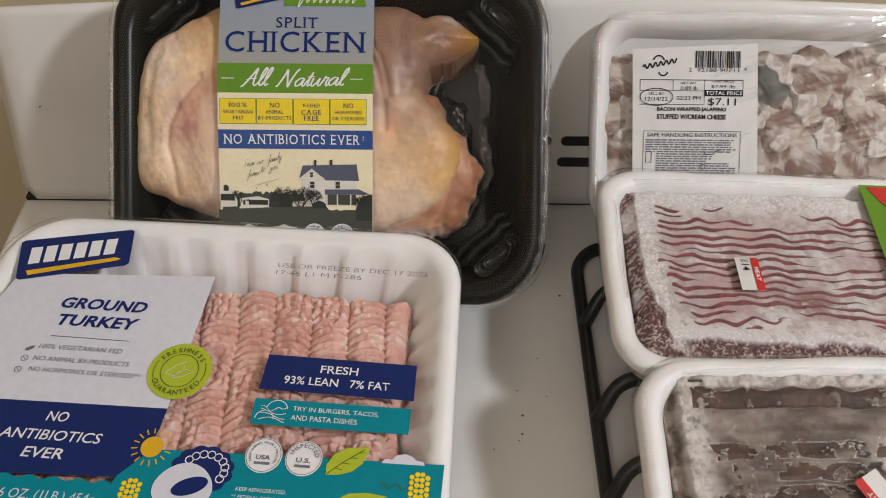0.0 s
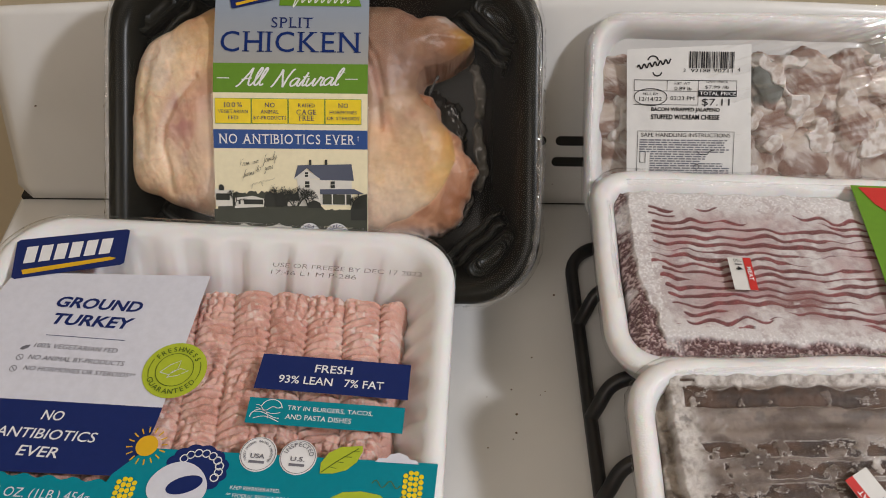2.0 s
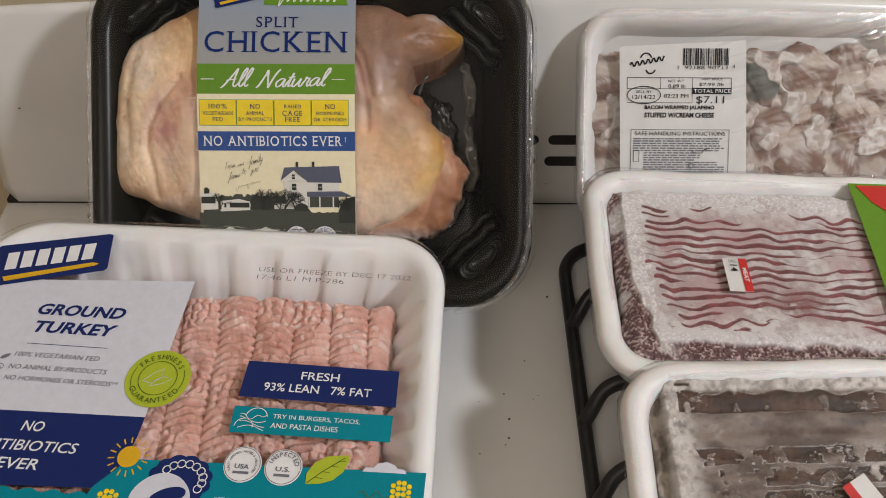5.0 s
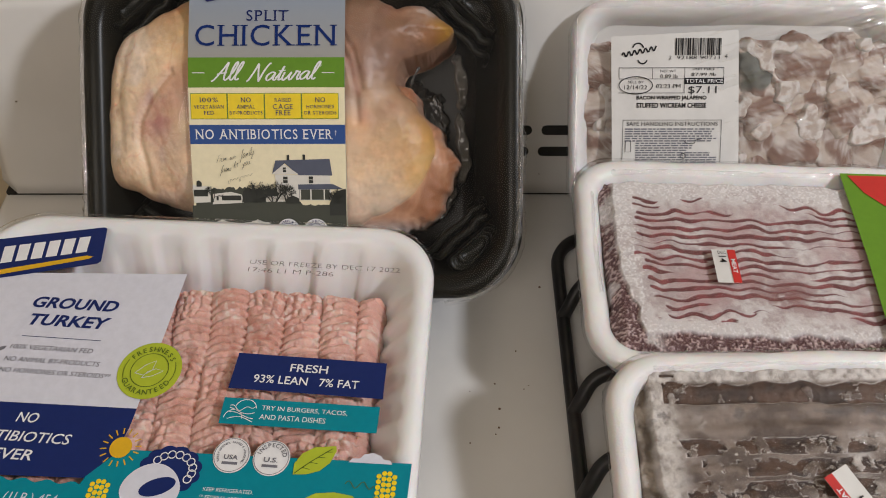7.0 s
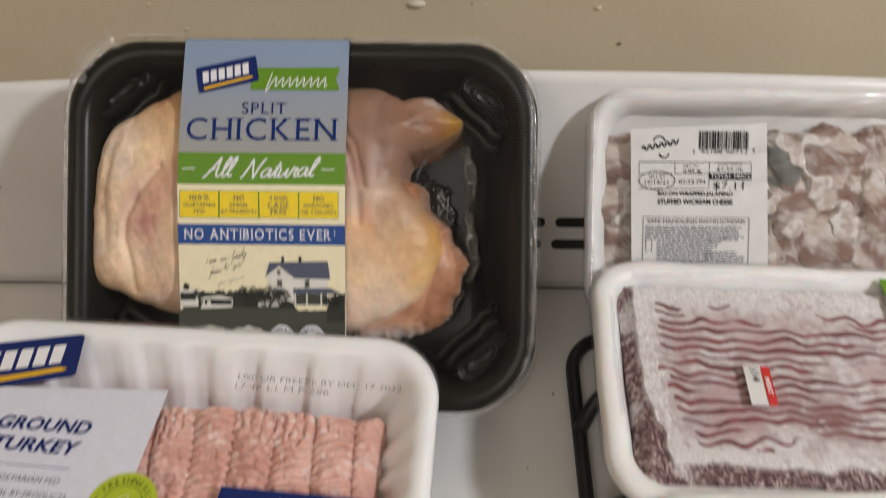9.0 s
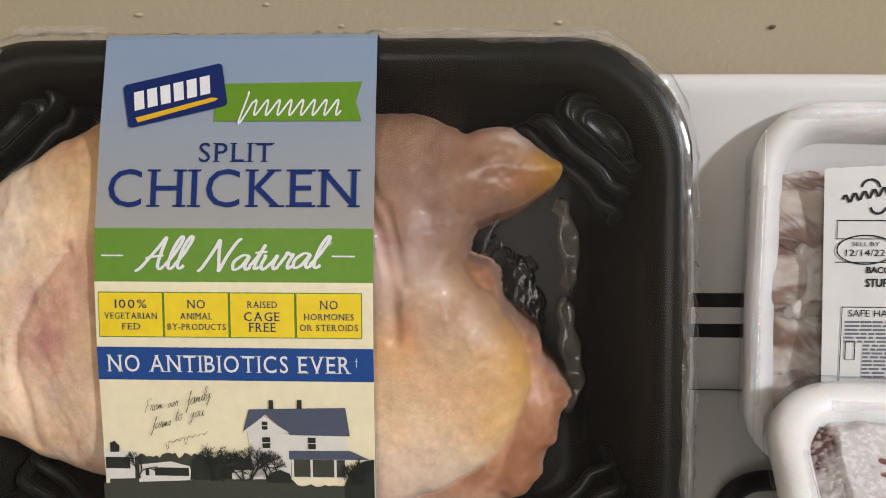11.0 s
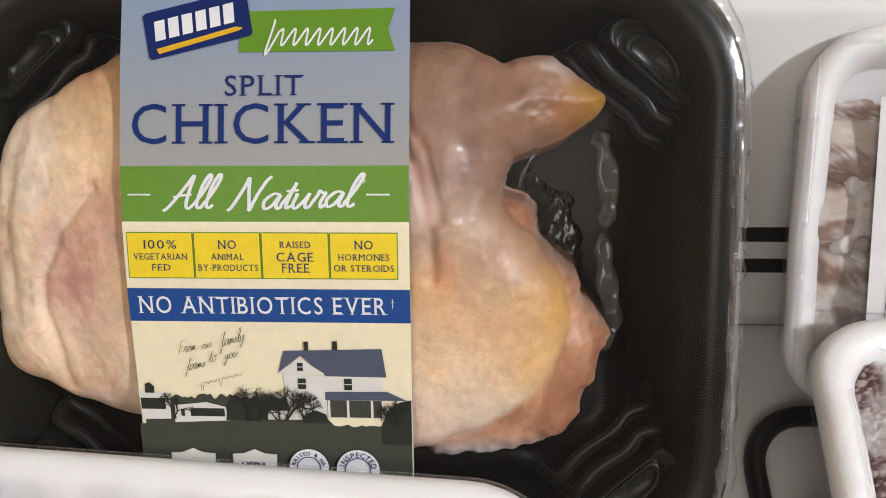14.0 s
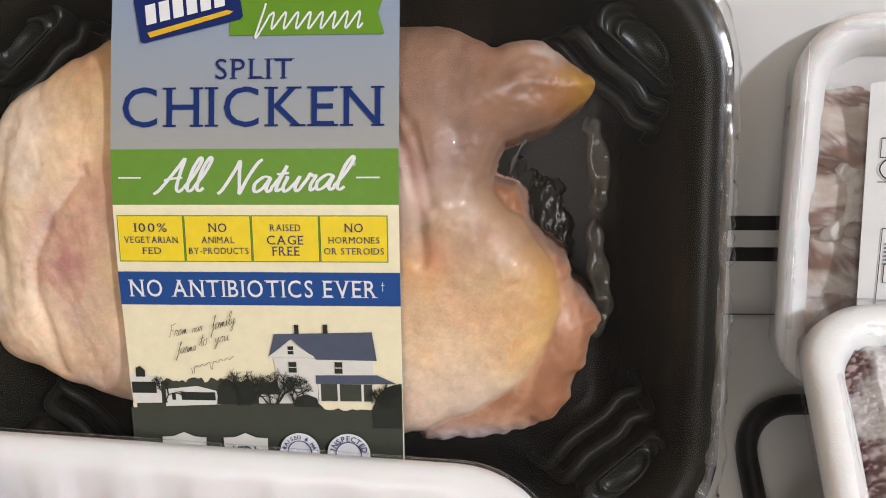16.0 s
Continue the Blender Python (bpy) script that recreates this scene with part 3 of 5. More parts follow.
def chicken():
    nx, ny = 430, 330
    X, Y = np.meshgrid(np.linspace(-0.119, 0.096, nx), np.linspace(-0.070, 0.086, ny))
    px, py = X / G + 537, (0.1003 - Y) / G + 118

    def inner(edge, rounds=2):
        """How far each place lies inside a rounded outline."""
        p = np.array([cu(*q) for q in edge])
        for _ in range(rounds):
            q = np.roll(p, -1, 0)
            p = np.stack([0.78 * p + 0.22 * q, 0.22 * p + 0.78 * q], 1).reshape(-1, 2)
        inside, dist = np.zeros(X.shape, bool), np.full(X.shape, 1.0)
        for (x0, y0), (x1, y1) in zip(p, np.roll(p, -1, 0)):
            cross = (y0 > Y) != (y1 > Y)
            inside ^= cross & (X < (x1 - x0) * (Y - y0) / (y1 - y0 + 1e-12) + x0)
            f = np.clip(((X - x0) * (x1 - x0) + (Y - y0) * (y1 - y0)) / ((x1 - x0) ** 2 + (y1 - y0) ** 2 + 1e-15), 0, 1)
            dist = np.minimum(dist, np.hypot(X - x0 - f * (x1 - x0), Y - y0 - f * (y1 - y0)))
        return np.where(inside, dist, -dist)

    def dome(d, radius, low, high):
        f = np.clip(d / radius, 0, 1)
        return low + (high - low) * np.sqrt(np.clip(1 - (1 - f) ** 2, 0, 1))

    def soft(a, times):
        for _ in range(times):
            a = (2 * a + np.roll(a, 1, 0) + np.roll(a, -1, 0) + np.roll(a, 1, 1) + np.roll(a, -1, 1)) / 6
        return a

    def line(pts, wide):
        best = np.full(X.shape, 1e9)
        for (a, b), (c, e) in zip(pts, pts[1:]):
            t = np.clip(((px - a) * (c - a) + (py - b) * (e - b)) / ((c - a) ** 2 + (e - b) ** 2), 0, 1)
            best = np.minimum(best, np.hypot(px - a - t * (c - a), py - b - t * (e - b)))
        return np.exp(-((best / wide) ** 2))

    ds = inner(SKIN_EDGE) + 0.0030 * (fbm(X * 130, Y * 130, 5, 5) - 0.5)
    df = inner(FLESH_EDGE, 1) + 0.0050 * (fbm(X * 170, Y * 170, 6, 5) - 0.5)
    wing = step(725, 800, px) * (1 - step(330, 380, py))
    skin = soft(dome(ds, 0.021, -0.0150, -0.0014), 14) - 0.0035 * wing
    skin -= 0.0018 * line([(612, 318), (640, 370), (654, 430), (658, 500)], 9) + 0.0008 * line([(640, 300), (690, 350), (700, 420)], 18)
    skin -= 0.0014 * line([(740, 405), (705, 470), (690, 530)], 26) + 0.0010 * line([(690, 262), (750, 270), (790, 268)], 20)
    skin -= 0.0015 * line([(250, 392), (206, 447), (184, 496), (177, 539), (189, 597), (192, 650)], 8) + 0.0012 * line([(262, 380), (222, 470), (205, 560), (240, 660)], 30)
    skin -= 0.0012 * line([(150, 330), (130, 430), (135, 560)], 12) + 0.0010 * line([(770, 300), (820, 295)], 12)
    skin += 0.0030 * (fbm(X * 24, Y * 24, 2, 2) - 0.5) + 0.0011 * (fbm(X * 90, Y * 70, 8) - 0.5) + 0.0004 * (fbm(X * 420, Y * 420, 18) - 0.5)
    skin += wing * 0.0034 * (fbm(X * 95, Y * 120, 77) - 0.5) + 0.0012 * (1 - step(250, 320, px)) * (fbm(X * 150 + Y * 60, Y * 60, 78) - 0.5)
    skin -= 0.0012 * line([(622, 300), (652, 350), (668, 430)], 7) + 0.0010 * line([(700, 240), (690, 320), (712, 400)], 16)
    flesh = soft(dome(df, 0.016, -0.0240, -0.0105), 5) + 0.0012 * (fbm(X * 80, Y * 60, 14) - 0.5)
    flesh -= 0.0050 * (1 - step(455, 520, py))
    flesh = np.where(df > -0.0024, flesh - 0.030 * np.clip(-df / 0.0024, 0, 1), -0.06)
    skin = np.where(ds > -0.0026, skin - 0.040 * np.clip(-ds / 0.0026, 0, 1) ** 1.5, -0.06)
    top = step(-0.0016, 0.0006, ds)
    h = np.maximum(np.maximum(skin, flesh), -0.0535)
    h = np.minimum(h, -0.0011)
    # Skin colours with shade in them: upper leg, wing, right flank dark; left bright.
    skin_and_shade = [((688, 582), (0.73, 0.50, 0.29), 60), ((722, 683), (0.82, 0.64, 0.49), 60), ((798, 545), (0.56, 0.315, 0.075), 34), ((757, 455), (0.341, 0.21, 0.112), 34), ((723, 485), (0.47, 0.31, 0.235), 26), ((650, 690), (0.82, 0.63, 0.49), 50),
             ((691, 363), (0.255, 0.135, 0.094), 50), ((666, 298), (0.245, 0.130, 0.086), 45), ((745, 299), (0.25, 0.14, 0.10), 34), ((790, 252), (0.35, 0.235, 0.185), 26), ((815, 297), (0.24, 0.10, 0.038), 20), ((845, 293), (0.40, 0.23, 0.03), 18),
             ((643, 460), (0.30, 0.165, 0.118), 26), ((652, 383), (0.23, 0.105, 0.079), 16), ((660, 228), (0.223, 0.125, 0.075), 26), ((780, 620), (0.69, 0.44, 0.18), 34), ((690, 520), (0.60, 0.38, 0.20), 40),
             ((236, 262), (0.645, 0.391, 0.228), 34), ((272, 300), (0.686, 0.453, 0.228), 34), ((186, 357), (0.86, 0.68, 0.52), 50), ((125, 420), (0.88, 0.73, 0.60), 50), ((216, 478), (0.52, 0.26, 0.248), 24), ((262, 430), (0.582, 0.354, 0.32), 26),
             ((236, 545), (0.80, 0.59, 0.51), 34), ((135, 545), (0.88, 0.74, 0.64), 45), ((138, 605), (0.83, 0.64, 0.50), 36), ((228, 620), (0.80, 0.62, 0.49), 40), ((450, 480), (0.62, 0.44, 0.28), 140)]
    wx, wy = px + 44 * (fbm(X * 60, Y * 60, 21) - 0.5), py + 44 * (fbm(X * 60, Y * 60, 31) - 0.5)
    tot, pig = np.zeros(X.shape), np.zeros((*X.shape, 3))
    for (a, b), c, r in skin_and_shade:
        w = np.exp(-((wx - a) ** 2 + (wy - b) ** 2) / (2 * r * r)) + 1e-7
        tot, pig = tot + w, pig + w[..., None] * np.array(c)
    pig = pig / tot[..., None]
    tone = fbm(X * 95, Y * 120, 44)
    pig = pig * (1 + 0.36 * (tone - 0.5) + 0.25 * (fbm(X * 420, Y * 420, 45, 3) - 0.5))[..., None]
    vein = np.exp(-((fbm(X * 46, Y * 34, 47, 3) - 0.5) / 0.012) ** 2) * step(0.45, 0.6, fbm(X * 26, Y * 26, 48))
    pig = mixc(pig, pig * np.array([0.92, 0.74, 0.72]), 0.6 * vein)
    pig = mixc(pig, pig * np.array([0.99, 0.89, 0.87]), 0.7 * step(0.50, 0.66, fbm(X * 55, Y * 75, 58)))
    pig = mixc(pig, pig * np.array([1.02, 0.94, 0.76]), 0.8 * step(0.50, 0.64, fbm(X * 38 + 4, Y * 38, 52)))
    bruise = np.exp(-(((px - 222) / 34) ** 2 + ((py - 480) / 62) ** 2))
    pig = mixc(pig, np.array([0.46, 0.19, 0.18]), 0.85 * bruise * step(0.40, 0.62, fbm(X * 150, Y * 110, 63)))
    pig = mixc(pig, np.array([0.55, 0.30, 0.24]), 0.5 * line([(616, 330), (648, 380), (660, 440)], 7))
    pig = mixc(pig, np.array([0.82, 0.72, 0.64]), 0.22 * line([(256, 384), (200, 447), (176, 500), (170, 545)], 6))
    knuckle = np.exp(-(((px - 800) / 24) ** 2 + ((py - 250) / 16) ** 2)) * step(0.40, 0.60, fbm(X * 140, Y * 140, 80))
    pig = mixc(pig, np.array([0.52, 0.42, 0.36]), 0.8 * knuckle)
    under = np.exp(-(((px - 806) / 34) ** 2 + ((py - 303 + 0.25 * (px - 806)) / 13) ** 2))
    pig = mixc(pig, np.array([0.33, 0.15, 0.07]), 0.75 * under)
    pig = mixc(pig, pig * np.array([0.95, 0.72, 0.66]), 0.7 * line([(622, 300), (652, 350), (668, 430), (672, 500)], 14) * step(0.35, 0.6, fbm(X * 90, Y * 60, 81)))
    stray = step(0.86, 0.93, vnoise(X * 210, Y * 210, 3)) * step(0.55, 0.7, vnoise(X * 40, Y * 40, 9))
    pig = mixc(pig, np.array([0.46, 0.24, 0.12]), 0.35 * stray)
    meat = mixc(np.array([0.33, 0.14, 0.068]), np.array([0.52, 0.27, 0.155]), step(0.35, 0.66, fbm(X * 130, Y * 100, 71)))
    meat = mixc(meat, np.array([0.44, 0.28, 0.20]), 0.75 * (1 - step(-0.0005, 0.0030, df + 0.003 * (fbm(X * 260, Y * 260, 91) - 0.5))))
    pale = np.exp(-(((px - 715) / 75) ** 2 + ((py - 755) / 25) ** 2))
    meat = mixc(meat, np.array([0.70, 0.60, 0.58]), np.clip(1.3 * pale, 0, 1))
    use = np.clip(np.where(skin >= flesh, top, 0), 0, 1)
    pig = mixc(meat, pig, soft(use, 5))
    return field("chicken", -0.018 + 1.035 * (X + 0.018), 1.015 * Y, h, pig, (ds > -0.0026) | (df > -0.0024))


SKIN = vertex_painted("chicken_skin", 0.46, 1100, 0.16, 0.18, 0.06, 0.5)
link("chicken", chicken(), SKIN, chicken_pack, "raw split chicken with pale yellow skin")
for x, y, a in ((150, 225, 42), (925, 238, -42), (918, 788, 42), (168, 790, -42)):
    u, v = cu(537 + (x - 537) * 1.035, 510 + (y - 510) * 1.02)
    out = 1 if y < 500 else -1
    rings = []
    for s, z in ((1.06, -0.026), (1.0, -0.0125), (0.94, -0.0100), (0.86, -0.0098), (0.78, -0.0125), (0.68, -0.0135), (0.60, -0.0118), (0.53, -0.0110), (0.47, -0.0122), (0.40, -0.0132)):
        rings.append([(0.0185 * s * math.cos(q), out * (0.0095 * s * max(-0.55, math.sin(q)) - 0.001), z) for q in (2 * math.pi * k / 48 for k in range(48))])
    link("corner_boss", loft("corner_boss", rings if out > 0 else [list(reversed(r)) for r in rings]), PLASTIC_BLACK, chicken_pack, "", True, pose(u, v, 0.0, 0, 0, a))
    along = Vector((math.cos(math.radians(a)), math.sin(math.radians(a)), 0))
    inward = Vector((along.y, -along.x, 0)) * out
    for off, ln, z in ((0.0105, 0.021, -0.0160), (0.0165, 0.024, -0.0215)):
        c = Vector((u, v, z)) + inward * off
        run = smooth_line([c - along * ln + inward * 0.004 - Vector((0, 0, 0.008)), c - along * ln * 0.85, c - along * ln * 0.3 + inward * 0.0012, c + along * ln * 0.3, c + along * ln * 0.62 + inward * 0.0016, c + along * ln * 0.9 - inward * 0.0006, c + along * ln + inward * 0.003 - Vector((0, 0, 0.008))], 6)
        link("rib", tube("rib", run, 0.0024, 8, 0.8), PLASTIC_BLACK, chicken_pack)
# Wet streaks whose grey base colour stands in for reflections on the floor.
JUICE_GLINT = surface("juice_glint_grey", (0.07, 0.068, 0.06), (0.15, 0.146, 0.134), 0.16, 90, 500, 0.3, strength=0.6)
for pts, wide in (([(884, 318), (896, 350), (904, 410), (900, 455)], 0.0042), ([(896, 462), (902, 523), (910, 586), (898, 634)], 0.0046), ([(884, 640), (866, 690), (840, 722)], 0.0036), ([(800, 345), (784, 372), (776, 398)], 0.0009)):
    run = smooth_line([(*cu(*p), -0.0400) for p in pts], 12)
    rings = []
    for i, p in enumerate(run):
        d = (run[min(i + 1, len(run) - 1)] - run[max(i - 1, 0)]).normalized()
        n = Vector((-d.y, d.x, 0))
        w = wide * min(1.0, 0.35 + 1.2 * math.sin(math.pi * i / (len(run) - 1))) * (0.85 + 0.6 * noise.noise(Vector((i * 0.16, wide * 900, 0))))
        rings.append([tuple(p + n * (w * math.cos(q)) + Vector((0, 0, 0.0022 * max(0.0, math.sin(q)) * (0.8 + noise.noise(Vector((i * 0.2, q, 2))))))) for q in (math.pi * j / 8 for j in range(9))])
    verts = [v for r in rings for v in r]
    link("juice", from_data("juice", verts, [(i * 9 + j, i * 9 + j + 1, (i + 1) * 9 + j + 1, (i + 1) * 9 + j) for i in range(len(run) - 1) for j in range(8)]), JUICE_GLINT, chicken_pack, "thin streak of frozen juice with its glint painted grey")


def wet_floor():
    """Juice frozen in thin wrinkles on the tray's floor."""
    X, Y = np.meshgrid(np.linspace(0.046, 0.092, 150), np.linspace(-0.030, 0.044, 230))
    edge = 0.010 * (1 - ((X - 0.069) / 0.022) ** 2 - ((Y - 0.007) / 0.036) ** 2)
    ridge = 1 - np.abs(2 * fbm(X * 120, Y * 60, 121, 4) - 1)
    z = -0.0546 + 0.0007 * ridge ** 4 + 0.0004 * ridge - 0.004 * (1 - step(0.0, 0.006, edge + 0.006 * (fbm(X * 110, Y * 110, 122) - 0.5)))
    return field("juice", X, Y, z, np.ones((*X.shape, 3)))


WET = surface("wet_black_plastic", (0.005, 0.005, 0.004), (0.011, 0.011, 0.009), 0.2, 90, 500, 0.05, coat=0.2, strength=0.3)
link("juice", wet_floor(), WET, chicken_pack, "wrinkled frozen juice on the tray's floor")
link("film", film_mesh("film", 0.2590, 0.2035, 0.041, 0.010, 0.0, 0.0004, 3.1, 0.0016), FILM_CHICKEN, chicken_pack, "clear stretched film")



def film_strip(pts, width, seed, z=0.0016, pack=None, place=cu):
    """Bunched wrap along the tray's edge."""
    wide = 1.033 if place is cu else 1.0
    line = smooth_line([Vector((*place(*p), 0)) * wide for p in pts], 26)
    verts, faces, rows = [], [], 7
    for i, p in enumerate(line):
        d = (line[min(i + 1, len(line) - 1)] - line[max(i - 1, 0)]).normalized()
        n = Vector((-d.y, d.x, 0))
        w = width * (0.75 + 0.5 * noise.noise(Vector((i * 0.11, seed, 0))))
        for j in range(rows):
            f = j / (rows - 1) - 0.5
            zz = z + 0.0011 * noise.noise(Vector((i * 0.55, j * 1.3, seed))) + 0.0008 * noise.noise(Vector((i * 0.17, j * 0.9, seed + 3)))
            verts.append(p + n * f * w + Vector((0, 0, zz - 0.0022 * abs(f) * 2)))
    for i in range(len(line) - 1):
        for j in range(rows - 1):
            a = i * rows + j
            faces.append((a, a + 1, a + rows + 1, a + rows))
    return link("film_strip", from_data("film_strip", verts, faces), FILM_EDGE, pack or chicken_pack, "bunched clear film edge")


film_strip([(905, 128), (960, 168), (1000, 215), (1013, 290), (1017, 420), (1018, 560), (1016, 700), (1006, 780), (975, 842), (920, 886), (850, 903)], 0.0050, 1.0)
film_strip([(640, 128), (720, 127), (820, 132), (905, 128)], 0.0050, 2.0)
film_strip([(62, 205), (52, 300), (50, 420), (50, 560), (52, 700)], 0.0032, 3.0)
film_strip([(180, 122), (230, 121), (300, 124)], 0.0050, 5.0)
film_strip([(70, 215), (95, 165), (150, 125)], 0.0130, 4.0, 0.0024)
LX, LW = -0.0183, 0.0888
ch_label = link("label", loft("label", [[(LX - LW / 2, v, z), (LX + LW / 2, v, z), (LX + LW / 2, v, z - 0.0003), (LX - LW / 2, v, z - 0.0003)] for v, z in ((-0.1008, 0.0012), (0.02, 0.0016), (0.0995, 0.0014), (0.1012, -0.0006), (0.1016, -0.012))]), SKYGREY, chicken_pack, "printed paper sleeve in blue, green, yellow and cream", False)
Z1, Z2, Z3 = 0.0019, 0.0021, 0.0023
EDGE = (LX - LW / 2 + 0.0001, LX + LW / 2 - 0.0001)
flat("band", rect(EDGE[0], 0.0212, EDGE[1], 0.0381), Z1, GREEN, ch_label, "green band")
flat("band", rect(EDGE[0], -0.0104, EDGE[1], 0.0212), Z1, CREAM, ch_label, "cream band")
flat("band", rect(EDGE[0], -0.0104, EDGE[1], 0.0003), Z2, BLUE, ch_label, "blue band")
flat("band", rect(EDGE[0], -0.1006, EDGE[1], -0.0104), Z1, CREAM, ch_label, "cream sky of the printed photograph")
for k, lines in enumerate((("100%", "VEGETARIAN", "FED"), ("NO", "ANIMAL", "BY-PRODUCTS"), ("RAISED", "CAGE", "FREE"), ("NO", "HORMONES", "OR STEROIDS"))):
    u0 = -0.0612 + k * 0.02105
    flat("box_edge", rect(u0 - 0.0003, 0.0035, u0 + 0.0206, 0.0180), Z2, GREEN, ch_label)
    flat("box", rect(u0, 0.0038, u0 + 0.0203, 0.0177), Z3, YELLOW, ch_label, "yellow box")
    for body, dv, wd, ht in zip(lines, (0.0142, 0.0104, 0.0070), ((0.0105, 0.0172, 0.006), (0.0058, 0.0105, 0.0188), (0.0095, 0.0115, 0.0088), (0.0058, 0.0158, 0.0184))[k], ((0.0027, 0.002, 0.002), (0.0027, 0.002, 0.002), (0.0021, 0.0028, 0.0028), (0.0027, 0.002, 0.002))[k]):
        serif_text(body, u0 + 0.01015, dv, wd, ht, NAVY, ch_label, Z3 + 0.0002)
serif_text("SPLIT", LX + 0.0005, 0.0622, 0.0242, 0.0062, NAVY, ch_label, Z1)
serif_text("CHICKEN", LX - 0.0002, 0.0508, 0.0805, 0.0122, NAVY_BRIGHT, ch_label, Z1)
script("All", LX - 0.0236, 0.0252, 0.0150, WHITE, ch_label, Z2, 0.0009, 2, 0.35, 0.85)
script("Natural", LX + 0.0080, 0.0252, 0.0385, WHITE, ch_label, Z2, 0.0009, 2, 0.35, 0.80)
text("*", LX + 0.0307, 0.0335, 0.0015, 0.0015, WHITE, ch_label, Z2)
for u in (LX - 0.0385, LX + 0.0350):
    flat("dash", rect(u - 0.0036, 0.0292, u + 0.0036, 0.0297), Z2, WHITE, ch_label)
text("\u2020", LX + 0.0389, -0.0042, 0.0011, 0.0030, WHITE, ch_label, Z3)
serif_text("NO ANTIBIOTICS EVER", LX - 0.0020, -0.0050, 0.0785, 0.0056, WHITE, ch_label, Z3, 0.006)


def brand_plate(parent, corners, z):
    """A tilted dark plate with a row of plain white bars and a yellow underline."""
    p = [Vector((*c, 0)) for c in corners]

    def at(s, t):
        a, b = p[0].lerp(p[1], s), p[3].lerp(p[2], s)
        q = a.lerp(b, t)
        return q.x, q.y
    plate = flat("brand_plate", [at(*q) for q in ((0.03, 0), (0.97, 0), (1, 0.05), (1, 0.95), (0.97, 1), (0.03, 1), (0, 0.95), (0, 0.05))], z, NAVY, parent, "navy plate with white bars and a yellow stroke")
    return plate, at


def brand(parent, corners, z):
    plate, at = brand_plate(parent, corners, z)
    for k in range(6):
        s = 0.10 + k * 0.133
        flat("brand_bar", [at(s, 0.22), at(s + 0.10, 0.22), at(s + 0.085, 0.64), at(s - 0.015, 0.64)], z + 0.0002, WHITE, parent)
    flat("brand_stroke", [at(0.08, 0.80), at(0.86, 0.74), at(0.92, 0.80), at(0.88, 0.84), at(0.10, 0.92)], z + 0.0002, GOLD, parent)


flat("ribbon", [cu(*q) for q in ((440, 180), (622, 178), (614, 203), (622, 228), (436, 228))], Z1, GREEN, ch_label, "green ribbon")
stroke("brand_squiggle", [cu(470 + 128 * f - 0.45 * w, 211 + w) for f, w in ((k / 140, -(21 if k < 14 else 10) * math.cos(k * 0.39)) for k in range(141))], 0.0006, Z2, WHITE, ch_label)
brand(ch_label, [cu(*q) for q in ((318, 182), (443, 153), (453, 208), (329, 237))], Z2)


# The printed photograph: a white farmhouse with a slate roof, sheds and bare trees.
def ph(x, y):
    return -0.0629 + (x - 75) * 0.0000875, -0.0104 - (y - 53) * 0.0000875


def photo(name, pts, material, lift=0.0, label=""):
    return flat(name, [ph(*q) for q in pts], Z2 + 0.3 * lift, material, ch_label, label)


rng = random.Random(4)
edge_line = [(70 + k * 17, 455 - 12 * rng.random() - (18 if 380 < 70 + k * 17 < 800 else 0)) for k in range(60)]
photo("photo_ground", [(70, 1060)] + edge_line + [(1088, 455), (1088, 1060)], PHOTO_GRASS, 0.0, "dark printed meadow")
photo("photo_wood", [(95, 470), (95, 330)] + [(120 + k * 12, 352 - 22 * rng.random()) for k in range(54)] + [(780, 470)], PHOTO_GRASS, 0.0002, "grey printed tree line")
photo("photo_house_wall", [(622, 250), (778, 252), (985, 252), (985, 420), (640, 420)], PHOTO_WHITE, 0.0004, "white printed house wall")
photo("photo_gable", [(600, 249), (685, 185), (776, 247)], PHOTO_WHITE, 0.0010)
photo("photo_roof", [(630, 160), (985, 150), (1000, 258), (780, 256), (690, 178), (605, 246)], SLATE, 0.0007, "slate blue printed roof")
photo("photo_porch_roof", [(774, 316), (1000, 313), (1072, 347), (774, 349)], SLATE, 0.0010)
photo("photo_porch", [(780, 349), (985, 349), (985, 416), (780, 416)], PHOTO_GRASS, 0.0008)
for x in (782, 852, 940, 980):
    photo("photo_post", [(x, 349), (x + 9, 349), (x + 9, 416), (x, 416)], PHOTO_WHITE, 0.0012)
for a in ((705, 124, 721, 158), (809, 122, 826, 156)):
    photo("photo_chimney", rect(a[0], a[1], a[2], a[3]), PHOTO_DARK, 0.0012)
for a in ((677, 205, 698, 236), (677, 265, 706, 306), (846, 264, 874, 308)):
    photo("photo_window", rect(*a), PHOTO_DARK, 0.0014)
    photo("photo_window_bar", rect(a[0], (a[1] + a[3]) / 2 - 1.5, a[2], (a[1] + a[3]) / 2 + 1.5), PHOTO_WHITE, 0.0016)
photo("photo_shed", [(78, 318), (195, 330), (192, 432), (84, 436)], PHOTO_WHITE, 0.0006)
photo("photo_shed", [(210, 378), (330, 364), (400, 382), (412, 436), (206, 446)], PHOTO_WHITE, 0.0006)
for a in ((84, 350, 176, 394), (268, 388, 396, 420), (232, 392, 246, 420)):
    photo("photo_window", rect(*a), PHOTO_DARK, 0.0008)
photo("photo_shed", [(560, 395), (690, 392), (690, 428), (556, 430)], PHOTO_WHITE, 0.0004)


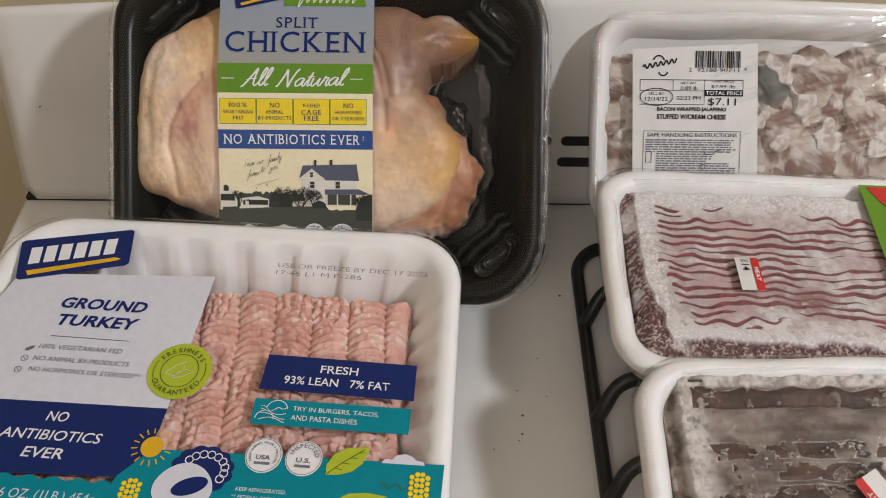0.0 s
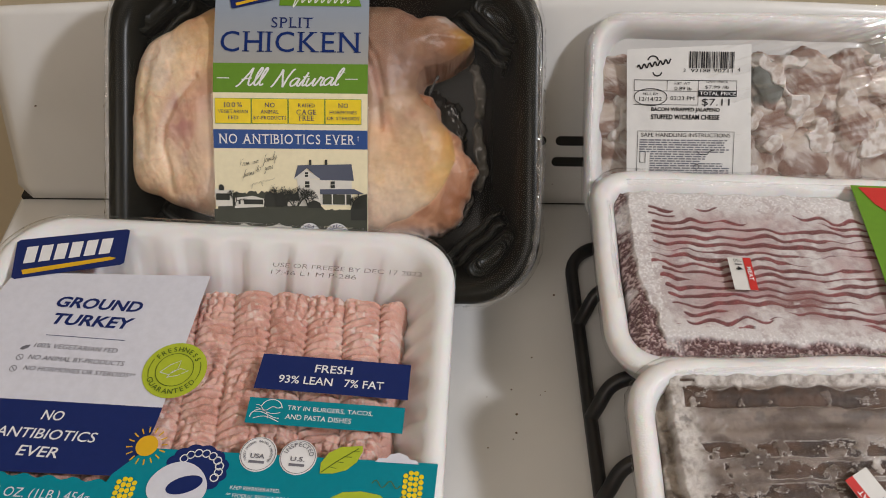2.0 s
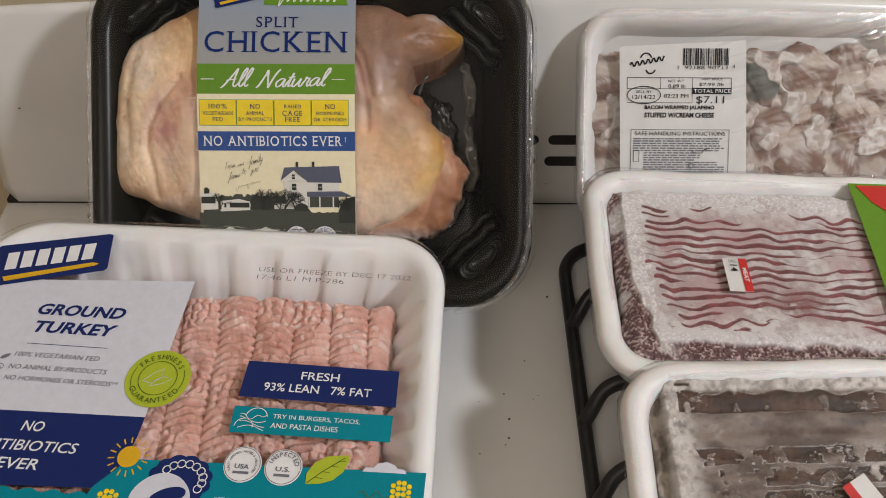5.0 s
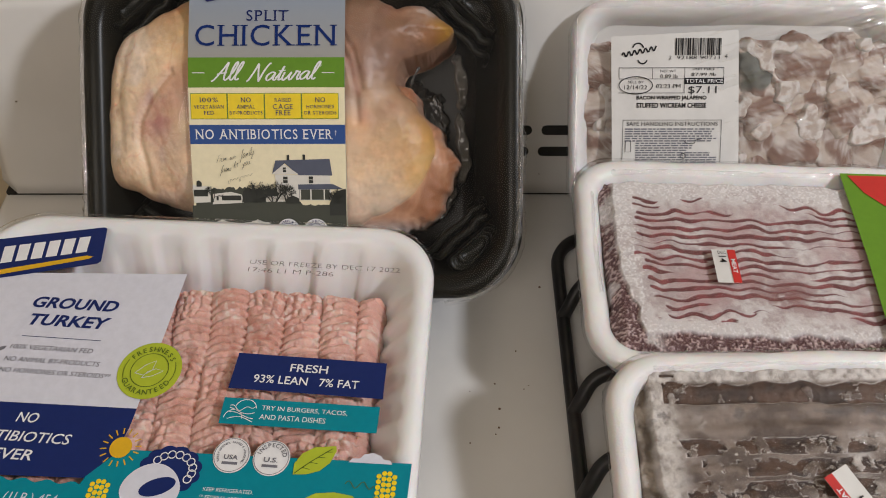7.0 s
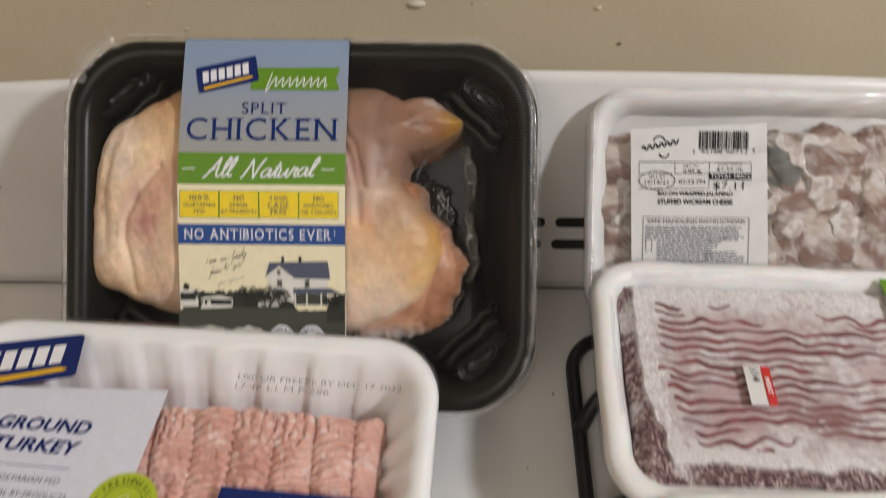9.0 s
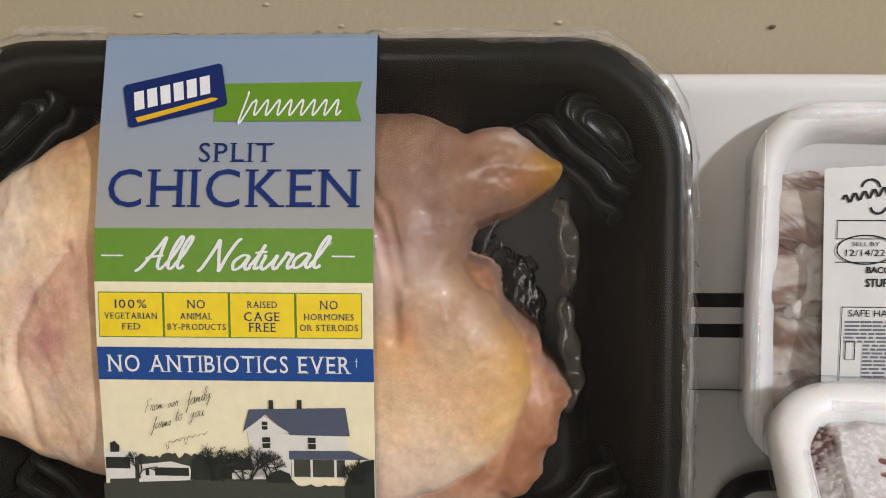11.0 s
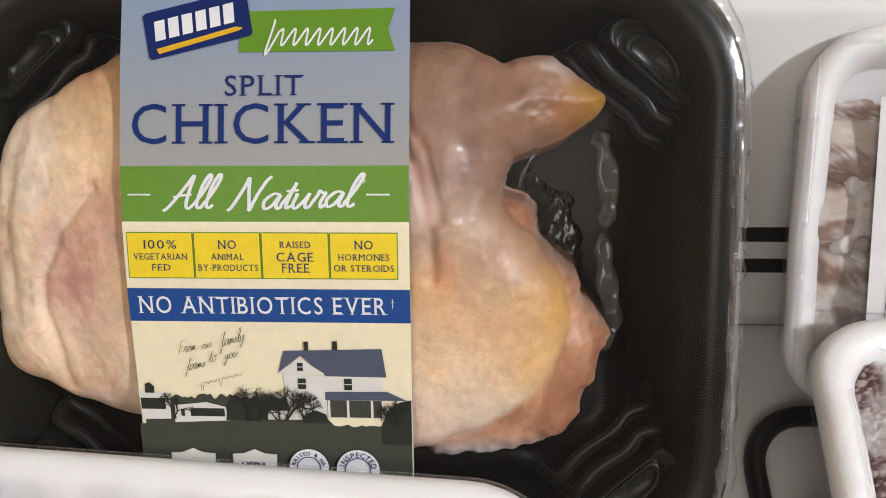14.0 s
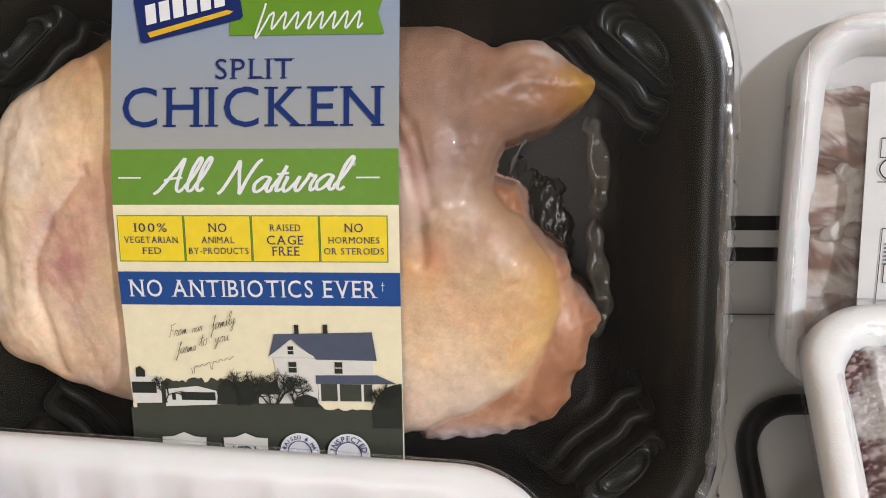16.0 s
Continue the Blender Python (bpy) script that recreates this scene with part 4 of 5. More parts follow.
def photo_tree(x, y, size, twigs, spread=1.0):
    """A bare printed tree: a thicket of fine strokes, one mesh."""
    verts, faces = [], []

    def limb(p, a, ln, w, depth):
        q = (p[0] + ln * math.cos(a) * spread, p[1] - ln * math.sin(a))
        n = (-math.sin(a) * w, -math.cos(a) * w)
        (b0, b1), (c0, c1) = ph(p[0], p[1]), ph(q[0], q[1])
        i = len(verts)
        s = 0.0000875
        verts.extend([(b0 + n[0] * s, b1 - n[1] * s, 0), (b0 - n[0] * s, b1 + n[1] * s, 0), (c0 - n[0] * s * 0.6, c1 + n[1] * s * 0.6, 0), (c0 + n[0] * s * 0.6, c1 - n[1] * s * 0.6, 0)])
        faces.append((i, i + 1, i + 2, i + 3))
        if depth:
            for _ in range(3):
                limb(q, a + rng.uniform(-0.8, 0.8), ln * rng.uniform(0.55, 0.85), w * 0.65, depth - 1)
    for _ in range(twigs):
        limb((x + rng.uniform(-0.3, 0.3) * size, y), math.pi / 2 + rng.uniform(-0.7, 0.7), size * 0.4, size * 0.035, 4)
    me = from_data("photo_tree", [(a, b, Z2 + 0.0006 + 0.0000003 * k) for k, (a, b, _) in enumerate(verts)], faces)
    return link("photo_tree", me, PHOTO_DARK, ch_label, "bare dark printed tree", False)


photo_tree(510, 435, 110, 5, 1.2), photo_tree(610, 430, 110, 5, 1.2), photo_tree(710, 430, 90, 4), photo_tree(215, 430, 90, 2), photo_tree(1040, 440, 80, 6, 0.8)
photo("photo_bush", [(980, 440), (1000, 390), (1030, 362), (1060, 350), (1088, 345), (1088, 520), (980, 520)], PHOTO_DARK, 0.0010)
photo("photo_bush", [(690, 440), (705, 400), (740, 390), (775, 405), (785, 440)], PHOTO_DARK, 0.0014)
photo("photo_bush", [(400, 435), (410, 360), (440, 335), (480, 350), (520, 340), (545, 390), (560, 430)], PHOTO_DARK, 0.0010)
photo("photo_bush", [(104, 330), (106, 295), (122, 288), (140, 305), (138, 330)], PHOTO_DARK, 0.0010)
for body, x, y, w, k in (("From", 280, 168, 0.0060, 14), ("our", 352, 152, 0.0034, 14), ("family", 450, 134, 0.0082, 18), ("farms", 305, 232, 0.0062, 14), ("to", 370, 205, 0.0028, 14), ("you", 440, 190, 0.0046, 14)):
    script(body, *ph(x, y), w, PHOTO_DARK, ch_label, Z3 + 0.0006, 0.00013, k, 0.5, 1.1)
stroke("signature", [ph(318 + k * 4.1, 292 - k * 1.1 + 12 * math.sin(k * 1.1) * (2.4 if k < 3 or 16 < k < 20 else 0.4)) for k in range(40)], 0.00014, Z3 + 0.0006, PHOTO_DARK, ch_label)
for x in (268, 501):
    photo("seal", [(x - 84, 565), (x - 40, 562), (x, 545), (x + 40, 562), (x + 84, 565), (x + 80, 640), (x + 50, 690), (x, 715), (x - 50, 690), (x - 80, 640)], PHOTO_WHITE, 0.0032, "white printed shield")
    text("USDA", *ph(x, 612), 0.0085, 0.0030, NAVY, ch_label, Z3 + 0.0012, 0, 0.02)
for x, r in ((704, 74), (887, 80)):
    flat("seal", circle(*ph(x, 541 + r), r * 0.0000875), Z3 + 0.0009, WHITE, ch_label, "white printed seal")
    ring_line(*ph(x, 541 + r), r * 0.000052, 0.0003, Z3 + 0.0012, NAVY, ch_label)
arc_text("INSPECTED", *ph(887, 621), 0.0054, 0.0018, NAVY, ch_label, Z3 + 0.0012, 90, 165)
arc_text("RAISED & HA", *ph(704, 615), 0.0051, 0.0013, NAVY, ch_label, Z3 + 0.0012, 90, 160)

def swell(u, v):
    """How far the bird pushes the wrap and sleeve up above the tray's rim."""
    along = np.interp(v, (-0.102, -0.075, -0.0454, -0.0108, 0.0016, 0.020, 0.039, 0.070, 0.099, 0.110), (0.0, 0.0008, 0.0034, 0.0074, 0.0088, 0.0098, 0.0092, 0.0052, 0.0, 0.0))
    across = 1 - np.clip((np.abs(u + 0.012) - 0.052) / 0.066, 0, 1) ** 1.6
    return along * across


def lift(ob, fine=0.0):
    """Lays a sheet over the swell, cutting it into narrow bands first so that it bends."""
    me = ob.data
    if fine:
        bm = bmesh.new()
        bm.from_mesh(me)
        vs = [p.co.y for p in bm.verts]
        for k in range(math.ceil(min(vs) / fine), math.floor(max(vs) / fine) + 1):
            bmesh.ops.bisect_plane(bm, geom=bm.verts[:] + bm.edges[:] + bm.faces[:], plane_co=(0, k * fine, 0), plane_no=(0, 1, 0))
        bm.to_mesh(me)
        bm.free()
    co = np.empty(len(me.vertices) * 3)
    me.vertices.foreach_get("co", co)
    co = co.reshape(-1, 3)
    on = co[:, 2] > -0.030
    co[:, 2] += np.where(on, swell(np.where(fine > 0, LX, co[:, 0]), co[:, 1]), 0)
    me.vertices.foreach_set("co", co.ravel())
    me.update()


for ob in [ch_label] + list(ch_label.children):
    lift(ob, 0.004)
for ob in chicken_pack.children:
    if ob.name.split(".")[0] in ("chicken", "film"):
        lift(ob)

# ---- turkey pack ----
film = link("film", film_mesh("film", 0.2505, 0.1845, 0.034, 0.0, 0.0008, 0.0003, 7.0), FILM, turkey_pack, "tight clear film with printed panels")


def turkey_meat():
    nx, ny = 480, 340
    X, Y = np.meshgrid(np.linspace(-0.090, 0.1015, nx), np.linspace(-0.074, 0.0565, ny))
    pitch = 0.0192
    warp = 0.0040 * (fbm(X * 38, Y * 38, 6, 2) - 0.5)
    c = (X - 0.0985 + warp + 0.10 * (Y + 0.074)) / pitch
    col = np.floor(c)
    f = c - col - 0.5
    bow = 0.0020 * (1 - (2 * f) ** 2) + 0.0040 * f * np.where(hash2(col, 0 * col, 2) > 0.5, 1, -1)
    broken = fbm(X * 48 + 5, Y * 48, 9, 3)
    jumble = 0.0034 * (fbm(X * 120, Y * 120, 3) - 0.5)
    row = (Y - bow + 0.004 * hash2(col, 0 * col, 7) + jumble) / 0.0046
    ridge = np.abs(np.sin(math.pi * row)) ** 0.65
    along = np.abs(np.sin(math.pi * (X + 2 * jumble) / 0.0052)) ** 0.7
    loose = step(0.55, 0.65, broken)
    h = -0.0100 + 0.0040 * np.clip(1 - (2 * f) ** 2, 0.0, 1) ** 0.5 + 0.0026 * (ridge * (1 - loose) + along * ridge * loose)
    h += 0.0064 * (fbm(X * 46, Y * 46, 12, 2) - 0.5) + 0.0030 * (fbm(X * 300, Y * 300, 15) - 0.5)
    edge = np.minimum(np.minimum(X + 0.090, 0.1015 - X), np.minimum(Y + 0.074, 0.0565 - Y)) - 0.002 * (fbm(X * 100, Y * 100, 1) - 0.3)
    fall = np.clip(edge / 0.011, 0, 1)
    h -= 0.036 * (1 - np.sqrt(np.clip(1 - (1 - fall) ** 2, 0, 1)))
    h = np.minimum(h, -0.0014)
    tone = fbm(X * 120, Y * 120, 33)
    pig = mixc(np.array([0.64, 0.34, 0.275]), np.array([0.76, 0.47, 0.40]), step(0.3, 0.7, tone))
    fat = step(0.62, 0.84, vnoise(X * 520, Y * 520, 4)) * step(0.42, 0.6, fbm(X * 60, Y * 60, 61)) * 0.75
    pig = mixc(pig, np.array([0.82, 0.68, 0.62]), fat)
    return field("turkey_meat", X, Y, h, pig)


GROUND = vertex_painted("ground_meat", 0.42, 1000, 0.6, 0.3, 0.1, 0.9)
link("ground_turkey", turkey_meat(), GROUND, turkey_pack, "pale pink coarse ground turkey")

A1, A2, A3 = 0.0012, 0.0015, 0.0018
mm = 0.001
WHITE_PANEL = [(-112, 50), (-104, 48), (-9, 54), (-10.2, -24), (-118, -26), (-118, 20)]
prints = link("label", from_data("label", [(u * mm, v * mm, A1) for u, v in WHITE_PANEL], [tuple(range(6))]), PANEL_WHITE, turkey_pack, "printed panels in white, navy and teal", False, pose(0.0034, -0.0012, 0, 0, 0, -1.3))


def tp(name, pts, z, material, label=""):
    return flat(name, [(u * mm, v * mm) for u, v in pts], z, material, prints, label)


def tt(body, u, v, w, hgt, material, z=A2, **k):
    return text(body, u * mm, v * mm, w * mm, hgt * mm, material, prints, z, **k)


tp("panel", [(-118, -26), (-10.2, -24), (-10.6, -34), (-15, -58), (-118, -62)], A1, NAVY, "navy printed panel")
wave = [(-118 + k * 2.2, -61 + 0.9 * math.sin(k * 1.25)) for k in range(44)] + [(-22, -57.5), (-12, -46), (-8.5, -44.2)]
tp("panel", wave + [(120, -41), (119, -84), (104, -89), (-106, -89), (-118, -80)], A1 + 0.00015, TEAL, "teal printed panel")
brand(prints, [(-120.5 * mm, 69 * mm), (-62 * mm, 82.5 * mm), (-57 * mm, 57.5 * mm), (-112.5 * mm, 42.5 * mm)], A2)
tt("GROUND", -60.2, 30.9, 44.5, 6.8, NAVY, shear=0.2, bold=0.03)
tt("TURKEY", -59.6, 20.4, 41.5, 6.8, NAVY, shear=0.2, bold=0.03)
tp("print_rule", rect(-80, 10.3, -40, 10.6), A2, NAVY)
tt("100% VEGETARIAN FED", -62.4, 4.3, 41.7, 2.6, GREYINK, shear=0.15)
tt("NO ANIMAL BY-PRODUCTS", -59.5, -2.6, 47.6, 2.6, GREYINK, shear=0.15)
tt("NO HORMONES OR STEROIDS**", -55.6, -8.6, 55, 2.6, GREYINK, shear=0.15)
for u, v in ((-87.5, -3.2), (-88, -9.6)):
    ring_line(u * mm, v * mm, 1.6 * mm, 0.3 * mm, A2, GREYINK, prints)
    stroke("bar", [((u - 1.1) * mm, (v + 1.1) * mm), ((u + 1.1) * mm, (v - 1.1) * mm)], 0.3 * mm, A2, GREYINK, prints)
tp("leaf", [(-89.5, 1.2), (-87.8, 1.0), (-85.6, 2.4), (-85.0, 4.2), (-87.2, 3.8), (-89, 2.6)], A2, GREYINK)
disc = tp("disc", [(u, v) for u, v in circle(-10.4, -4.0, 15.3, 56)], A2 + 0.00015, LIME, "lime green freshness disc")
DG = print_ink("dark_lime_ink", (0.10, 0.15, 0.02))
arc_text("FRESHNESS", -10.4 * mm, -4.0 * mm, 11.6 * mm, 2.6 * mm, DG, prints, A3 + 0.0002, 90, 125)
arc_text("GUARANTEED", -10.4 * mm, -4.0 * mm, 11.8 * mm, 2.6 * mm, DG, prints, A3 + 0.0002, -90, 130, True)
ring_line(-10.4 * mm, -4 * mm, 9.0 * mm, 0.35 * mm, A3 + 0.0002, DG, prints)
for a in (-24, 156):
    ring_line(-10.4 * mm, -4 * mm, 12.4 * mm, 0.3 * mm, A3 + 0.0002, DG, prints, a, a + 48)
for pts in ([(-17, -6), (-13, -1.5), (-8.5, 1.2), (-9, -4), (-12.5, -7)], [(-13, -8.5), (-8, -7), (-3.5, -4.0), (-7.5, -3.2), (-11, -5)]):
    stroke("leaf_line", [(u * mm, v * mm) for u, v in pts + pts[:1]], 0.3 * mm, A3 + 0.0002, PANEL_WHITE, prints)
tt("NO", -58.8, -32.2, 10.2, 5.0, WHITE, shear=0.15, bold=0.012)
tt("ANTIBIOTICS", -58.3, -41.5, 46.8, 5.0, WHITE, shear=0.15, bold=0.008)
tt("EVER", -58.6, -50.0, 18.8, 5.0, WHITE, shear=0.15, bold=0.012)
tp("panel", [(30.2, 8.9), (102.8, 8.4), (103.2, -10.7), (29.6, -10.3)], A2, NAVY, "navy freshness panel")
tt("FRESH", 66.0, 2.5, 18.2, 4.3, WHITE, A3, bold=0.012)
tt("93% LEAN   7% FAT", 65.8, -4.4, 50.6, 4.3, WHITE, A3, bold=0.012)
tp("panel", [(29.2, -15.2), (102.5, -14.9), (102.5, -28.0), (29.6, -28.4)], A2, TEAL, "teal serving panel")
tt("TRY IN BURGERS, TACOS,", 67.9, -19.5, 40.0, 2.6, WHITE, A3, bold=0.006)
tt("AND PASTA DISHES", 63.1, -23.9, 30.7, 2.6, WHITE, A3, bold=0.006)
for k in range(4):
    stroke("icon_line", [((33 + j * 1.1) * mm, (-26 + k * 2.2 + (1.4 * math.sin(j * 0.35 + k)) + 0.9 * (k == 3) * math.sin(j * 1.1)) * mm) for j in range(12)], 0.35 * mm, A3, WHITE, prints)
ring_line(40.5 * mm, -20.8 * mm, 5.0 * mm, 0.4 * mm, A3, WHITE, prints, 10, 170)
ring_line(35.5 * mm, -25.5 * mm, 4.2 * mm, 0.4 * mm, A3, WHITE, prints, 0, 180)
tp("sun", circle(-11, -43.4, 5.0), A2 + 0.0002, GOLD, "printed golden sun")
for k in range(16):
    a = math.radians(k * 22.5 + 8)
    stroke("ray", [((-11 + r * math.cos(a)) * mm, (-43.4 + r * math.sin(a)) * mm) for r in (6.4, 9.2)], 0.6 * mm, A2 + 0.0002, GOLD, prints)
scallop = [(14 + 13.2 * (1 + 0.09 * abs(math.sin(6 * a))) * math.cos(a), -52.0 + 10.5 * (1 + 0.09 * abs(math.sin(6 * a))) * math.sin(a)) for a in (2 * math.pi * k / 96 for k in range(96))]
tp("scallop", scallop, A2, NAVY, "navy scalloped shape")
for k in range(9):
    a = math.radians(-30 + k * 22)
    ring_line((15 + 9.2 * math.cos(a)) * mm, (-52 + 7.2 * math.sin(a)) * mm, 1.7 * mm, 0.5 * mm, A2 + 0.0002, WHITE, prints)
tp("oval", [(8 + 13 * math.cos(a) * (1 - 0.15 * math.sin(a)), -60 + 10.5 * math.sin(a)) for a in (2 * math.pi * k / 48 for k in range(48))], A3, PANEL_WHITE, "plain pale oval")
tp("oval", [(11 + 7.5 * math.cos(a), -60 + 4.6 * math.sin(a + 0.5)) for a in (2 * math.pi * k / 40 for k in range(40))], A3 + 0.0002, NAVY)
for u, rim_text, mid in ((39.6, "TURKEY HATCHED, RAISED & HARVESTED", "USA"), (57.6, "INSPECTED", "U.S.")):
    tp("seal", circle(u, -43.2, 8.3, 48), A2 + 0.00015, WHITE, "white printed seal")
    ring_line(u * mm, -43.2 * mm, 7.7 * mm, 0.25 * mm, A3 + 0.0002, GREYINK, prints)
    arc_text(rim_text, u * mm, -43.2 * mm, 6.0 * mm, (1.0 if len(rim_text) > 12 else 2.0) * mm, GREYINK, prints, A3 + 0.0002, 90, 250 if len(rim_text) > 12 else 165)
    tt(mid, u, -44.2, 6.4, 2.2, GREYINK, A3 + 0.0002, bold=0.02)
    tp("print_bar", rect(u - 3.5, -47.6, u + 3.5, -46.4), A3 + 0.0002, GREYINK)
tp("leaf", [(68.5, -50), (68.2, -45), (71, -40), (76, -36.8), (85.5, -35.5), (86, -38), (84, -43.5), (80, -47.5), (74.5, -49.5)], A3, LIME, "printed green leaf")
stroke("leaf_line", [(69 * mm, -49.5 * mm), (75 * mm, -44 * mm), (84 * mm, -37 * mm)], 0.4 * mm, A3 + 0.0002, DG, prints)
for k in range(4):
    stroke("leaf_line", [((72 + k * 3) * mm, (-46.6 + k * 2.6) * mm), ((75.5 + k * 3) * mm, (-47.2 + k * 2.9) * mm)], 0.3 * mm, A3 + 0.0002, DG, prints)
tp("cloud", [(92, -42.5), (93.5, -40.6), (97, -40.4), (98.5, -38.4), (102.5, -37.4), (106, -38.6), (107.5, -40.2), (110.5, -40.4), (111.5, -42.2)], A2 + 0.0002, PANEL_WHITE, "printed pale cloud")
for cu0, cv0, n in ((110, -53, 7), (-14, -66, 9)):
    for i in range(4):
        for j in range(n):
            tp("kernel", circle(cu0 - 3.6 + i * 2.3, cv0 + 6.5 - j * 2.5 - (1.4 if i in (0, 3) else 0), 1.15, 10), A3, YELLOW)
for a in ([(74, -61), (80, -57.5), (88, -56.5), (96, -57.5), (99, -59.5), (92, -60.5), (84, -62.5), (78, -63.5)], [(86, -66), (92, -63.5), (99, -62.5), (106, -57), (106, -60), (100, -66), (92, -68)]):
    tp("pod", a, A3, LIME, "printed green pod")
stroke("tendril", [((92 + k * 0.9) * mm, (-52.5 + 1.6 * math.sin(k * 0.9)) * mm) for k in range(15)], 0.35 * mm, A3, DG, prints)
tt("16 OZ. (1LB.) 454g", -50, -69.5, 44, 5.6, PANEL_WHITE, shear=0.1)
tt("KEEP REFRIGERATED.", 42, -59.2, 22, 1.7, WHITE)
tt("** FEDERAL REGULATIONS PROHIBIT THE USE", 54, -62.6, 48, 1.7, WHITE)
for k in range(5):
    tp("print_bar", rect(30, -66.6 - k * 3.2, 78 - 4 * (k % 2), -65.2 - k * 3.2), A2 + 0.0002, WHITE)
tt("USE OR FREEZE BY DEC 17 2022", 62.6, 64.5, 80.3, 2.9, DASH, A2, bold=-0.016)
tt("17:46 L1 M P-286", 45.3, 59.5, 45.6, 2.9, DASH, A2, bold=-0.016)


# ---- frosted beef packs ----
def frosted(x0, x1, y0, y1, seed, pitch, wide, red):
    """Dark red strands that show as wavy lines through white frost, with loose crumbs along the edge."""
    X, Y = np.meshgrid(np.linspace(x0, x1, 620), np.linspace(y0, y1, 400))
    left, front, back, right = X - x0, Y - y0, y1 - Y, x1 - X
    edge = np.minimum(np.minimum(left, right), np.minimum(front, back)) + 0.006 * (fbm(X * 90, Y * 90, seed) - 0.5)
    lane = np.floor(Y / pitch)
    warp = 0.0095 * (fbm(X * 26, Y * 30, seed + 1, 2) - 0.5) + 0.0030 * (fbm(X * 90, Y * 40, seed + 18, 2) - 0.5)
    loops = np.maximum(0.35 + 0.5 * step(0.44, 0.60, fbm(X * 22, Y * 42, seed + 9)), np.maximum(step(0.024, 0.036, Y), 1 - step(-0.040, -0.030, Y)))
    warp = warp + 0.0019 * np.sin(X * 300 + 7 * fbm(X * 16, lane * 0.31, seed + 4)) * loops
    c = (Y + warp) / pitch
    row = np.floor(c)
    wig = 0.34 * (vnoise(X * 70, row * 7.7, seed + 50) - 0.5) + 0.14 * (vnoise(X * 160, row * 5.3, seed + 51) - 0.5)
    f = np.abs(c - row - 0.5 + wig) * 2
    jump = vnoise(X * 34 + 13.7 * row, row * 2.3, seed + 2)
    rough = 0.16 * step(0.024, 0.032, Y) + 0.14 * (1 - step(-0.032, -0.024, Y))
    w = 1.06 * wide * (0.66 + 0.75 * vnoise(X * 75, row * 3.1, seed + 6)) * step(0.16 + rough, 0.34 + rough, jump)
    begin = x0 + 0.0145 + 0.007 * np.clip((0.004 - Y) / 0.060, 0, 1) ** 1.6 + 0.006 * hash2(row, 0 * row, seed) + 0.012 * step(0.02, 0.045, -Y) * hash2(row, 0 * row, seed + 5)
    room = step(0.0, 0.003, X - begin) * step(0.016, 0.0185, back) * step(0.0205, 0.0235, front)
    dash = step(0.30, 0.42, vnoise(X * 62 + 5.1 * row, row * 1.7, seed + 71))
    w = w * (1 - (1 - dash) * np.maximum(step(0.022, 0.034, Y), 0.6 * step(0.0, 0.03, X)))
    line = step(0.0, 0.10, (w - f) * room)
    frost = fbm(X * 300, Y * 300, seed + 5)
    cloud = fbm(X * 48, Y * 60, seed + 20)
    pale = mixc(np.array([0.46, 0.375, 0.375]), np.array([0.70, 0.66, 0.655]), np.clip(step(0.30, 0.66, 0.6 * frost + 0.4 * cloud) + 0.5 * (1 - step(0.010, 0.030, edge)), 0, 1))
    crystal = vnoise(X * 1000, Y * 1000, seed + 61) * (1 - 0.6 * step(0.012, 0.03, edge))
    pale = mixc(pale * 0.86, np.array([0.80, 0.78, 0.78]), 0.75 * step(0.45, 0.85, crystal))
    pale = mixc(pale, np.array([0.42, 0.285, 0.285]), 0.85 * step(0.018, 0.034, edge) * step(0.36, 0.66, fbm(X * 40, Y * 52, seed + 22)))
    stain = np.exp(-(((X + 0.004) / 0.020) ** 2 + ((Y + 0.026) / 0.0085) ** 2)) * step(0.30, 0.55, fbm(X * 140, Y * 140, seed + 21))
    ink = mixc(np.array(red), np.array(red) * 1.7, step(0.45, 0.7, fbm(X * 200, Y * 200, seed + 33)))
    pig = mixc(pale, ink, 0.95 * line)
    pig = mixc(pig, np.array([0.20, 0.07, 0.065]), 0.85 * stain)
    shift = 0.007 * (fbm(X * 80, Y * 80, seed + 11) - 0.5)
    corner = 0.010 * np.clip((0.004 - Y) / 0.060, 0, 1) ** 1.6
    loose = np.maximum(1 - step(0.0065, 0.0085, left + shift - corner), 1 - step(0.0125, 0.0150, front + shift))
    grain = 0.65 * vnoise(X * 1050, Y * 1050, seed) + 0.35 * vnoise(X * 420, Y * 420, seed + 70)
    crumbs = mixc(np.array([0.105, 0.045, 0.046]), np.array([0.50, 0.38, 0.37]), step(0.42, 0.80, grain))
    crumbs = mixc(crumbs, pale, 0.75 * step(0.46, 0.58, fbm(X * 90, Y * 90, seed + 8)) * (1 - step(0.018, 0.03, left)))
    pig = mixc(pig, crumbs, loose)
    h = -0.0015 - 0.0006 * line + 0.0008 * (frost - 0.5) - 0.0006 * stain
    h -= loose * (0.0010 + 0.0018 * (1 - grain)) + 0.006 * (1 - step(0.0, 0.007, edge))
    h -= 0.020 * (1 - step(-0.003, 0.001, edge))
    return field("ground_beef", X, Y, np.minimum(h, -0.0008), pig)


